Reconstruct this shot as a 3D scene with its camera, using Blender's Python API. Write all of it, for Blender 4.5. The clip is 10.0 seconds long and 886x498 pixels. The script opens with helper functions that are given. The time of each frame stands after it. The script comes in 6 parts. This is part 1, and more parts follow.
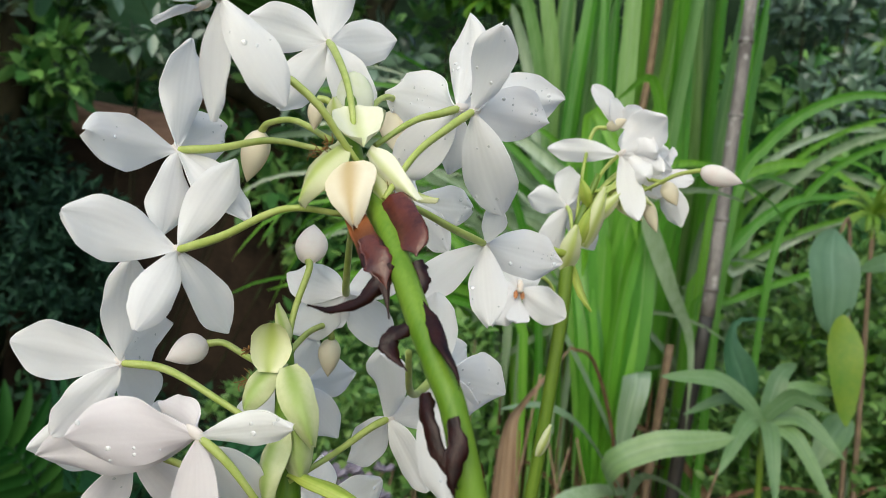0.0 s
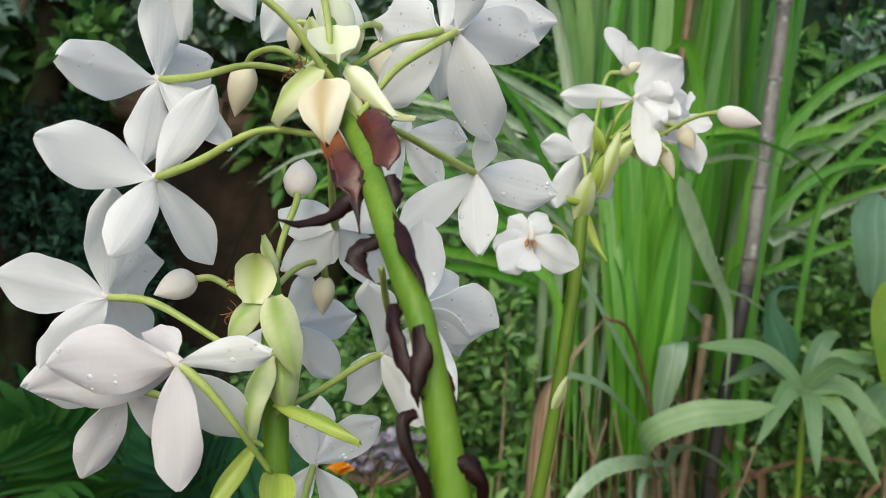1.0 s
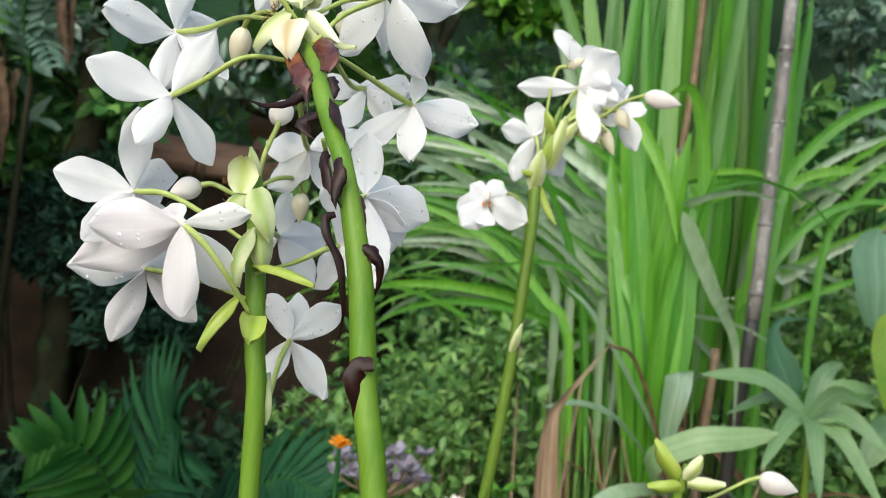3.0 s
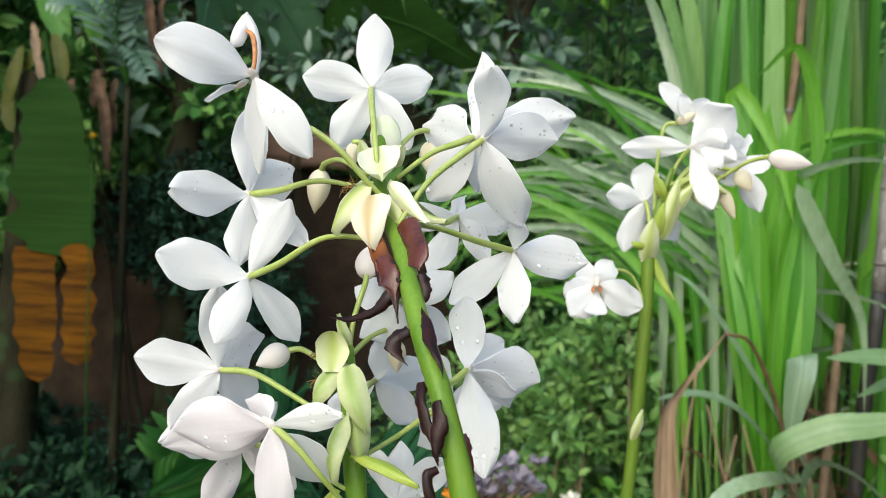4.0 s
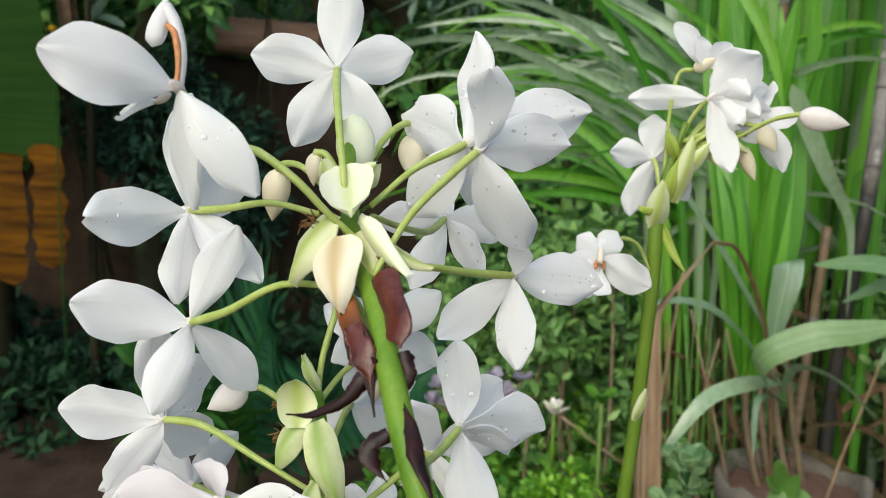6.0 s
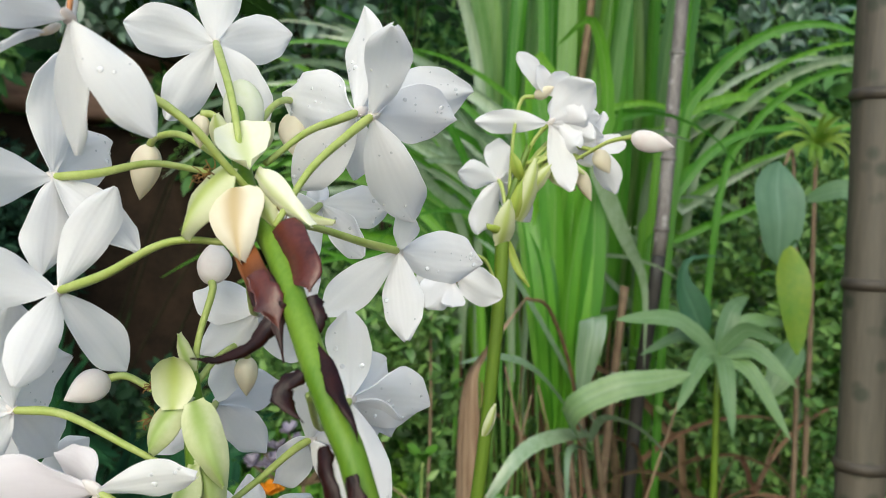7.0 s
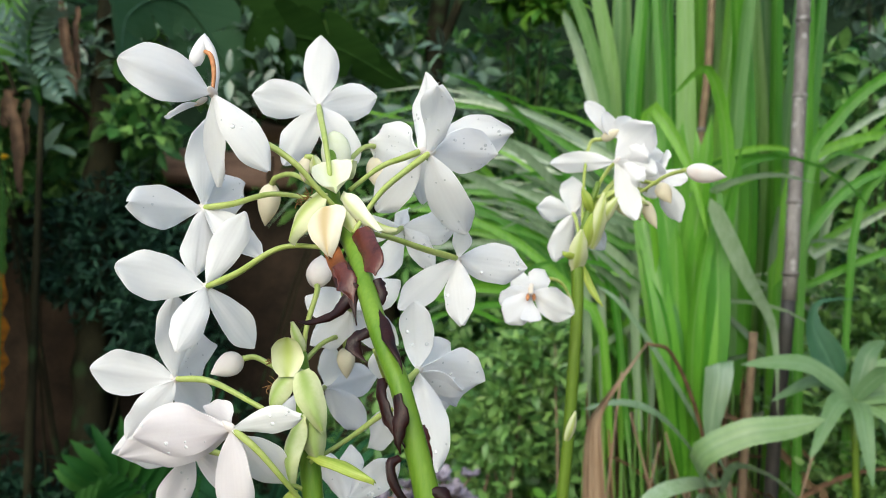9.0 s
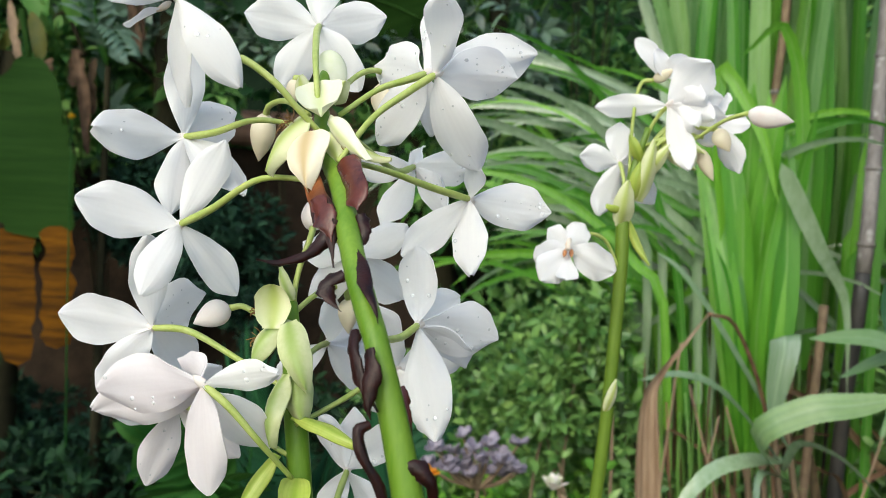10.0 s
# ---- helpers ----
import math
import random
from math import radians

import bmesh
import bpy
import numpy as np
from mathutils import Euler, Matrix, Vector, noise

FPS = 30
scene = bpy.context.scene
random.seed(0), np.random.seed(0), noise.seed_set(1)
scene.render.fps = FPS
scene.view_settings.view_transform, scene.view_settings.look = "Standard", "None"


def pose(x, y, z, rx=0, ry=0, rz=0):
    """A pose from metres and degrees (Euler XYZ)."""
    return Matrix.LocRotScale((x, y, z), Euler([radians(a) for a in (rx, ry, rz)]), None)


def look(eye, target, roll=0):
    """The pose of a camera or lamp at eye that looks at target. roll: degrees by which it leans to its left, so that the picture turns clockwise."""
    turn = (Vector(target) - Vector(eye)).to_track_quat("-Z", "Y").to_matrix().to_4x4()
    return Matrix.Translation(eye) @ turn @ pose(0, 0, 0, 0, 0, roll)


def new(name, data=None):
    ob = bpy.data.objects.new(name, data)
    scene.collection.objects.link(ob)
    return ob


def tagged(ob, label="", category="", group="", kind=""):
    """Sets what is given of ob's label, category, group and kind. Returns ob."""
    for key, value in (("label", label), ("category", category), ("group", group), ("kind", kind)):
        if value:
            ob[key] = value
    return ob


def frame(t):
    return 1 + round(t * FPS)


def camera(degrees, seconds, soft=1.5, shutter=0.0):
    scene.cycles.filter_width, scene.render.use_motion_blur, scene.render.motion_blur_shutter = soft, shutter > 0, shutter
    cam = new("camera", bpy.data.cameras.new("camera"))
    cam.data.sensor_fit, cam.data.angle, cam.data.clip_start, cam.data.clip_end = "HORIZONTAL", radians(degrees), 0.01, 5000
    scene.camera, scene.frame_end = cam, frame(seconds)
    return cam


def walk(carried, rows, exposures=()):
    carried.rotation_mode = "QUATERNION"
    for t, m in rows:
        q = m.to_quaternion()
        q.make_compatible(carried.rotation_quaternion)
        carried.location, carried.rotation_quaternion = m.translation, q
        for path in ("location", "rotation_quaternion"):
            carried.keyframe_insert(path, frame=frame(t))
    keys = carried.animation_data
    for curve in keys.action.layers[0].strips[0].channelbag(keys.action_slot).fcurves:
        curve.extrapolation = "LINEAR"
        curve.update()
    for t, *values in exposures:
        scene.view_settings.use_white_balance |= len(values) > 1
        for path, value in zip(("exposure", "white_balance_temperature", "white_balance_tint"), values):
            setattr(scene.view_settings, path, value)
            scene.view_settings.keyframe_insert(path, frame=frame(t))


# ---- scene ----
# ---------------------------------------------------------------- camera
cam = camera(55.43, 10.0, soft=0.35)
# seconds, eye, point looked at, roll in degrees
PATH = [
    (0, (0.00508, 0.00074, 1.10100), (-0.01604, 1.00044, 1.11316), 7.001),
    (0.5, (0.00558, 0.00917, 1.09121), (-0.02160, 1.00879, 1.09546), 7.228),
    (1, (0.02070, 0.00762, 1.08852), (-0.04459, 1.00534, 1.07127), 6.035),
    (1.5, (0.03510, -0.01985, 1.08583), (-0.06689, 0.97493, 1.08720), 4.117),
    (2, (0.05934, -0.05065, 1.05233), (-0.02232, 0.94430, 1.11078), 4.909),
    (2.2, (0.06342, -0.06162, 1.03850), (-0.01709, 0.93283, 1.10632), 5.950),
    (3.3, (0.06235, -0.06348, 1.04001), (-0.05918, 0.92825, 1.08141), 5.742),
    (3.5, (0.05607, -0.05368, 1.06409), (-0.08745, 0.93519, 1.10351), 4.943),
    (4, (0.05033, -0.03267, 1.10905), (-0.16546, 0.94373, 1.10036), 2.671),
    (4.5, (0.03629, 0.00632, 1.15200), (-0.12771, 0.98764, 1.05148), 2.229),
    (5, (0.01445, 0.03249, 1.14326), (-0.09211, 1.01893, 1.01844), 3.310),
    (5.2, (0.01608, 0.02668, 1.14714), (-0.09185, 1.01392, 1.03003), 2.607),
    (6.3, (0.03918, 0.01892, 1.14711), (-0.15887, 0.98632, 0.98926), 2.299),
    (6.4, (0.03174, 0.02779, 1.14209), (-0.10915, 1.00438, 0.97953), 2.224),
    (6.5, (0.02508, 0.03260, 1.13590), (-0.05844, 1.01758, 0.98474), 1.882),
    (7, (0.01634, 0.01409, 1.11887), (0.05055, 1.01251, 1.07432), 3.211),
    (7.5, (0.02124, -0.01043, 1.12414), (0.03234, 0.98951, 1.12509), 1.949),
    (8, (0.03017, -0.03710, 1.10385), (-0.01219, 0.96200, 1.09926), 2.245),
    (8.5, (0.04265, -0.05235, 1.10522), (-0.04379, 0.94362, 1.12935), 1.698),
    (9, (0.04548, -0.05032, 1.10489), (-0.08246, 0.94131, 1.12257), 1.684),
    (9.5, (0.05538, -0.04018, 1.09836), (-0.12452, 0.94350, 1.10089), 2.416),
    (10, (0.05754, -0.01011, 1.09752), (-0.14293, 0.96929, 1.07319), 2.741),
]
# seconds, stops, white balance in kelvin
EXPOSE = [(0.0, 0.25, 6820), (1.5, 0.26, 6800), (2.0, 0.41, 6700), (3.5, 0.66, 6700), (4.5, 0.50, 6770), (5.0, 0.33, 6800), (6.5, 0.36, 6770), (7.5, 0.36, 6700), (8.0, 0.37, 6740), (9.0, 0.55, 6700), (10.0, 0.55, 6740)]
walk(cam, [(t, look(eye, target, roll)) for t, eye, target, roll in PATH], [(t, stops, kelvin, 1) for t, stops, kelvin in EXPOSE])
cam.data.dof.use_dof = True
cam.data.dof.focus_distance = 0.25
cam.data.dof.aperture_fstop = 27.0

# ---------------------------------------------------------------- world, sun, exposure
world = bpy.data.worlds.new("sky")
scene.world = world
world.use_nodes = True
wn = world.node_tree
sky = wn.nodes.new("ShaderNodeTexSky")
sky.sky_type = "NISHITA"
sky.sun_disc = False
sky.sun_elevation = radians(40)
sky.sun_rotation = radians(195)
sky.air_density, sky.dust_density, sky.ozone_density = 1.0, 2.5, 1.5
wn.links.new(sky.outputs["Color"], wn.nodes["Background"].inputs["Color"])
wn.nodes["Background"].inputs["Strength"].default_value = 0.22

sun_data = bpy.data.lights.new("sun", "SUN")
sun_data.energy, sun_data.angle, sun_data.color = 0.55, radians(60), (1.0, 0.97, 0.92)
sun = new("sun", sun_data)
sun.matrix_world = look((-1.8, -6.2, 6.2), (0, 0.4, 1.0))


# ---------------------------------------------------------------- materials
def material(name, base, second=None, rough=0.5, grain=40.0, translucent=0.0, glow=None, bump=0.15, vary=0.0,
             stretch=(1, 1, 1), gloss=0.5, spots=None, island=False, middle=None, foot=None, veins=None):
    """A procedural surface: two tones mixed by two scales of noise, fine relief, and a share of light let through."""
    m = bpy.data.materials.new(name)
    m.use_nodes = True
    t = m.node_tree
    n, ln = t.nodes, t.links
    bsdf = n["Principled BSDF"]
    out = n["Material Output"]
    coord = n.new("ShaderNodeTexCoord")
    mapping = n.new("ShaderNodeMapping")
    mapping.inputs["Scale"].default_value = stretch
    ln.new(coord.outputs["Object"], mapping.inputs["Vector"])
    big = n.new("ShaderNodeTexNoise")
    big.inputs["Scale"].default_value = grain
    big.inputs["Detail"].default_value = 3.0
    fine = n.new("ShaderNodeTexNoise")
    fine.inputs["Scale"].default_value = grain * 7.0
    fine.inputs["Detail"].default_value = 4.0
    ln.new(mapping.outputs["Vector"], big.inputs["Vector"])
    ln.new(mapping.outputs["Vector"], fine.inputs["Vector"])
    ramp = n.new("ShaderNodeMapRange")
    ramp.inputs["From Min"].default_value, ramp.inputs["From Max"].default_value = 0.32, 0.68
    mixn = n.new("ShaderNodeMath")
    mixn.operation = "MULTIPLY_ADD"
    mixn.inputs[1].default_value = 0.3
    ln.new(fine.outputs["Fac"], mixn.inputs[0])
    scale = n.new("ShaderNodeMath")
    scale.operation = "MULTIPLY"
    scale.inputs[1].default_value = 0.7
    ln.new(big.outputs["Fac"], scale.inputs[0])
    ln.new(scale.outputs[0], mixn.inputs[2])
    ln.new(mixn.outputs[0], ramp.inputs["Value"])
    tone = n.new("ShaderNodeMix")
    tone.data_type = "RGBA"
    tone.inputs["A"].default_value = (*base, 1)
    tone.inputs["B"].default_value = (*(second or base), 1)
    ln.new(ramp.outputs["Result"], tone.inputs["Factor"])
    colour = tone.outputs["Result"]
    if spots:
        dots = n.new("ShaderNodeTexVoronoi")
        dots.inputs["Scale"].default_value = spots[1]
        ln.new(coord.outputs["Object"], dots.inputs["Vector"])
        cut = n.new("ShaderNodeMapRange")
        cut.inputs["From Min"].default_value, cut.inputs["From Max"].default_value = spots[2], spots[2] * 0.5
        ln.new(dots.outputs["Distance"], cut.inputs["Value"])
        spot = n.new("ShaderNodeMix")
        spot.data_type = "RGBA"
        ln.new(cut.outputs["Result"], spot.inputs["Factor"])
        ln.new(colour, spot.inputs["A"])
        spot.inputs["B"].default_value = (*spots[0], 1)
        colour = spot.outputs["Result"]
    if vary:
        if island:
            src = n.new("ShaderNodeNewGeometry").outputs["Random Per Island"]
        else:
            src = n.new("ShaderNodeObjectInfo").outputs["Random"]
        val = n.new("ShaderNodeMapRange")
        val.inputs["To Min"].default_value, val.inputs["To Max"].default_value = 1.0 - vary, 1.0 + vary
        ln.new(src, val.inputs["Value"])
        hue = n.new("ShaderNodeMapRange")
        hue.inputs["To Min"].default_value, hue.inputs["To Max"].default_value = 0.5 + vary * 0.05, 0.5 - vary * 0.05
        ln.new(src, hue.inputs["Value"])
        hsv = n.new("ShaderNodeHueSaturation")
        ln.new(val.outputs["Result"], hsv.inputs["Value"])
        ln.new(hue.outputs["Result"], hsv.inputs["Hue"])
        ln.new(colour, hsv.inputs["Color"])
        colour = hsv.outputs["Color"]
    height = mixn.outputs[0]
    if middle or foot or veins:
        # tints that follow the leaf itself: along its middle, at its foot, and in fine veins
        sheet = n.new("ShaderNodeAttribute")
        sheet.attribute_name = "sheet"
        axes = n.new("ShaderNodeSeparateXYZ")
        ln.new(sheet.outputs["Vector"], axes.inputs["Vector"])

        def tint(value, lo, hi, rgb, most, now):
            k = n.new("ShaderNodeMapRange")
            k.interpolation_type = "SMOOTHSTEP"
            k.inputs["From Min"].default_value, k.inputs["From Max"].default_value = lo, hi
            k.inputs["To Min"].default_value, k.inputs["To Max"].default_value = most, 0.0
            ln.new(value, k.inputs["Value"])
            mx = n.new("ShaderNodeMix")
            mx.data_type = "RGBA"
            ln.new(k.outputs["Result"], mx.inputs["Factor"])
            ln.new(now, mx.inputs["A"])
            mx.inputs["B"].default_value = (*rgb, 1)
            return mx.outputs["Result"]

        across = n.new("ShaderNodeMath")
        across.operation = "ABSOLUTE"
        ln.new(axes.outputs["Y"], across.inputs[0])
        if middle:
            colour = tint(across.outputs[0], 0.0, middle[1], middle[0], middle[2], colour)
        if foot:
            colour = tint(axes.outputs["X"], 0.0, foot[1], foot[0], foot[2], colour)
        if veins:
            warp = n.new("ShaderNodeMath")
            warp.operation = "MULTIPLY_ADD"
            warp.inputs[1].default_value = veins[1]
            ln.new(axes.outputs["Y"], warp.inputs[0])
            ln.new(big.outputs["Fac"], warp.inputs[2])
            wave = n.new("ShaderNodeMath")
            wave.operation = "SINE"
            ln.new(warp.outputs[0], wave.inputs[0])
            colour = tint(wave.outputs[0], -1.0, 0.2, veins[0], veins[2], colour)
            add = n.new("ShaderNodeMath")
            add.operation = "MULTIPLY_ADD"
            add.inputs[1].default_value = veins[3]
            ln.new(wave.outputs[0], add.inputs[0])
            ln.new(mixn.outputs[0], add.inputs[2])
            height = add.outputs[0]
    ln.new(colour, bsdf.inputs["Base Color"])
    bsdf.inputs["Roughness"].default_value = rough
    bsdf.inputs["Specular IOR Level"].default_value = gloss
    if bump:
        b = n.new("ShaderNodeBump")
        b.inputs["Strength"].default_value = bump
        b.inputs["Distance"].default_value = 0.1 / grain
        ln.new(height, b.inputs["Height"])
        ln.new(b.outputs["Normal"], bsdf.inputs["Normal"])
    if translucent:
        tr = n.new("ShaderNodeBsdfTranslucent")
        mix = n.new("ShaderNodeMixShader")
        mix.inputs["Fac"].default_value = translucent
        if glow:
            tr.inputs["Color"].default_value = (*glow, 1)
        else:
            ln.new(colour, tr.inputs["Color"])
        ln.new(bsdf.outputs["BSDF"], mix.inputs[1])
        ln.new(tr.outputs["BSDF"], mix.inputs[2])
        ln.new(mix.outputs["Shader"], out.inputs["Surface"])
    return m


PETAL = material("white_petal", (0.945, 0.94, 0.945), (0.92, 0.915, 0.925), 0.5, 120, 0.56, (0.975, 0.97, 0.973), 0.22, gloss=0.35, foot=((0.90, 0.70, 0.50), 0.11, 0.6), middle=((0.85, 0.84, 0.85), 0.06, 0.35), veins=((0.87, 0.87, 0.89), 24.0, 0.26, 0.11))
PETAL_PLAIN = material("waxy_white", (0.90, 0.89, 0.90), (0.86, 0.84, 0.85), 0.42, 200, 0.4, None, 0.12, gloss=0.4)
# faded pink, also greyed: shade on the low flowers is put into this
PETAL_OLD_DIM = material("faded_dim_petal", (0.905, 0.875, 0.89), (0.87, 0.83, 0.85), 0.5, 140, 0.52, None, 0.2, gloss=0.3, foot=((0.86, 0.66, 0.48), 0.11, 0.6), middle=((0.82, 0.79, 0.80), 0.06, 0.3), veins=((0.84, 0.80, 0.825), 24.0, 0.22, 0.08))
LIP = material("lip_white", (0.85, 0.82, 0.80), (0.84, 0.66, 0.45), 0.5, 260, 0.2, None, 0.1)
LIP_ORANGE = material("lip_orange", (0.56, 0.26, 0.10), (0.36, 0.12, 0.04), 0.6, 700, 0.0, None, 0.4)
BUD = material("cream_bud", (0.84, 0.79, 0.60), (0.83, 0.74, 0.57), 0.42, 200, 0.3, None, 0.08)
BUD_PINK = material("white_bud", (0.90, 0.87, 0.83), (0.86, 0.77, 0.74), 0.42, 150, 0.35, None, 0.08)
PEDICEL = material("green_pedicel", (0.34, 0.44, 0.085), (0.48, 0.55, 0.18), 0.42, 260, 0.14, None, 0.12)
STEM = material("green_stem", (0.085, 0.195, 0.012), (0.185, 0.310, 0.036), 0.4, 150, 0.10, None, 0.15, stretch=(1, 1, 0.12), gloss=0.3)
STEM_DARK = material("olive_stem", (0.085, 0.17, 0.012), (0.17, 0.26, 0.03), 0.36, 120, 0.08, None, 0.12, stretch=(1, 1, 0.12))
BRACT = material("pale_green_bract", (0.70, 0.74, 0.42), (0.80, 0.81, 0.56), 0.36, 110, 0.3, None, 0.06, middle=((0.40, 0.50, 0.08), 0.75, 0.8))
BRACT_LOW = material("green_bract", (0.55, 0.62, 0.28), (0.74, 0.77, 0.50), 0.36, 110, 0.28, None, 0.1, middle=((0.25, 0.39, 0.05), 0.78, 0.78))
BRACT_POD = material("pale_hood", (0.78, 0.83, 0.58), (0.92, 0.92, 0.84), 0.38, 70, 0.4, None, 0.06)
BRACT_CREAM = material("cream_bract", (0.90, 0.84, 0.68), (0.86, 0.78, 0.58), 0.4, 90, 0.25, None, 0.06, middle=((0.52, 0.36, 0.12), 0.62, 0.75))
BRACT_CUP = material("white_green_cup", (0.90, 0.90, 0.77), (0.85, 0.86, 0.64), 0.36, 140, 0.3, None, 0.06, middle=((0.56, 0.64, 0.22), 0.5, 0.6))
BRACT_LEAF = material("lime_bract", (0.36, 0.48, 0.06), (0.50, 0.57, 0.14), 0.36, 110, 0.25, None, 0.08, middle=((0.22, 0.35, 0.03), 0.5, 0.6), veins=((0.30, 0.40, 0.06), 24.0, 0.3, 0.05))
BRACT_DRY = material("dry_dark_bract", (0.006, 0.002, 0.002), (0.028, 0.006, 0.004), 0.38, 260, 0.02, None, 0.6, gloss=0.25)
BRACT_MAROON = material("maroon_bract", (0.040, 0.012, 0.012), (0.125, 0.034, 0.024), 0.22, 160, 0.06, None, 0.4, middle=((0.105, 0.024, 0.013), 0.6, 0.6), gloss=0.4)
BRACT_RUST = material("rusty_bract", (0.035, 0.009, 0.006), (0.012, 0.004, 0.004), 0.38, 260, 0.08, None, 0.6, gloss=0.25, foot=((0.34, 0.11, 0.03), 0.4, 0.8))
HAIR = material("brown_tuft", (0.30, 0.16, 0.04), (0.16, 0.07, 0.02), 0.7, 900, 0.0)

REED = material("reed_green", (0.078, 0.277, 0.019), (0.139, 0.388, 0.037), 0.38, 14, 0.38, None, 0.08, 0.35, (6, 6, 0.4), middle=((0.222, 0.416, 0.111), 0.14, 0.7), veins=((0.074, 0.231, 0.019), 22.0, 0.35, 0.1))
# own pale green plus sky sheen, mixed into the blade colour
REED_PALE_SHEEN = material("reed_pale_sheen", (0.180, 0.288, 0.153), (0.306, 0.414, 0.279), 0.24, 14, 0.28, None, 0.08, 0.3, (6, 6, 0.4), 1.0, middle=((0.324, 0.441, 0.279), 0.14, 0.6), veins=((0.144, 0.252, 0.117), 22.0, 0.35, 0.1))
CANE = material("grey_cane", (0.085, 0.075, 0.070), (0.27, 0.25, 0.24), 0.6, 9, 0.0, None, 0.25, 0.1, (3, 3, 1), 0.3, spots=((0.30, 0.29, 0.28), 34.0, 0.32))
CANE_DARK = material("dark_cane", (0.017, 0.019, 0.019), (0.043, 0.038, 0.034), 0.6, 18, 0.0, None, 0.3)
BAMBOO = material("weathered_bamboo", (0.051, 0.046, 0.034), (0.102, 0.089, 0.065), 0.6, 9, 0.0, None, 0.3, 0.2, (3, 3, 0.35), spots=((0.034, 0.038, 0.024), 26.0, 0.35))
BAMBOO_NODE = material("bamboo_node", (0.030, 0.025, 0.019), (0.068, 0.055, 0.038), 0.6, 40, 0.0, None, 0.3)
LEAF = material("mid_leaf", (0.059, 0.161, 0.023), (0.110, 0.225, 0.047), 0.45, 22, 0.3, None, 0.1, 0.55, island=True)
LEAF_BRIGHT = material("bright_leaf", (0.072, 0.221, 0.019), (0.128, 0.306, 0.038), 0.42, 25, 0.35, None, 0.1, 0.4, island=True)
# shade under the trees is put into these two leaf colours
LEAF_SHADED = material("shade_dark_leaf", (0.012, 0.037, 0.017), (0.023, 0.061, 0.029), 0.6, 18, 0.15, None, 0.1, 0.5, island=True, gloss=0.12)
LEAF_BLUE_SHADED = material("blue_green_shade_leaf", (0.012, 0.038, 0.025), (0.023, 0.060, 0.038), 0.6, 18, 0.15, None, 0.1, 0.45, island=True, gloss=0.1)
LEAF_BROAD = material("broad_leaf", (0.128, 0.244, 0.082), (0.215, 0.332, 0.163), 0.36, 12, 0.28, None, 0.1, 0.3, middle=((0.235, 0.352, 0.208), 0.10, 0.5), veins=((0.098, 0.205, 0.093), 12.0, 0.25, 0.1))
LEAF_TEAL = material("teal_leaf", (0.025, 0.089, 0.042), (0.055, 0.141, 0.073), 0.3, 10, 0.22, None, 0.1, 0.2, middle=((0.111, 0.224, 0.115), 0.10, 0.5), veins=((0.025, 0.084, 0.039), 12.0, 0.25, 0.1), gloss=0.4)
# glossy leaf whose pale base colour also paints in glints of sky
LEAF_PAINTED_SHEEN = material("painted_sheen_leaf", (0.079, 0.160, 0.102), (0.182, 0.274, 0.216), 0.33, 14, 0.2, None, 0.1, 0.5, gloss=0.8, island=True)
RAG = material("withered_brown", (0.15, 0.098, 0.062), (0.042, 0.028, 0.018), 0.7, 22, 0.1, None, 0.6, 0.2, gloss=0.1)
LEAF_LIME = material("lime_leaf", (0.145, 0.357, 0.017), (0.204, 0.425, 0.034), 0.45, 40, 0.35, None, 0.1, 0.3, island=True)
LEAF_AQUA = material("bluish_leaf", (0.10, 0.20, 0.115), (0.15, 0.265, 0.165), 0.32, 10, 0.25, None, 0.1, 0.1, gloss=0.45, middle=((0.21, 0.33, 0.23), 0.10, 0.6), veins=((0.075, 0.165, 0.095), 12.0, 0.25, 0.1))
LEAF_YELLOW = material("yellow_green_leaf", (0.267, 0.365, 0.043), (0.129, 0.286, 0.039), 0.4, 14, 0.35, None, 0.1)
LEAF_WOOD = material("woodland_leaf", (0.062, 0.182, 0.042), (0.114, 0.268, 0.072), 0.5, 18, 0.25, None, 0.1, 0.7, island=True, gloss=0.25)
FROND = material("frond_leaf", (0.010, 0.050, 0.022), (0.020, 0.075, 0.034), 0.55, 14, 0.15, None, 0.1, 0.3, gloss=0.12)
FROND_GREEN = material("green_frond_leaf", (0.022, 0.090, 0.014), (0.036, 0.119, 0.022), 0.5, 14, 0.25, None, 0.1, 0.3, gloss=0.15)
BANANA_PALE = material("banana_pale", (0.055, 0.145, 0.068), (0.081, 0.178, 0.089), 0.45, 8, 0.25, None, 0.2, stretch=(0.3, 0.3, 6))
REED_FAR = material("reed_soft_green", (0.108, 0.260, 0.053), (0.179, 0.349, 0.114), 0.42, 14, 0.35, None, 0.08, 0.4, (6, 6, 0.4), middle=((0.233, 0.403, 0.159), 0.14, 0.6), veins=((0.090, 0.233, 0.044), 22.0, 0.35, 0.1))
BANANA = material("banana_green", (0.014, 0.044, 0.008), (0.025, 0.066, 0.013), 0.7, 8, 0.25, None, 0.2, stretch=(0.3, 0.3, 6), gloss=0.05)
BANANA_DRY = material("banana_yellow", (0.170, 0.068, 0.004), (0.024, 0.010, 0.003), 0.8, 6, 0.15, None, 0.4, stretch=(0.4, 0.4, 7), gloss=0.1)
DRY_LEAF = material("dry_brown_leaf", (0.391, 0.281, 0.187), (0.212, 0.132, 0.076), 0.55, 14, 0.15, None, 0.5, stretch=(4, 4, 0.5), veins=((0.238, 0.153, 0.093), 14.0, 0.6, 0.3))
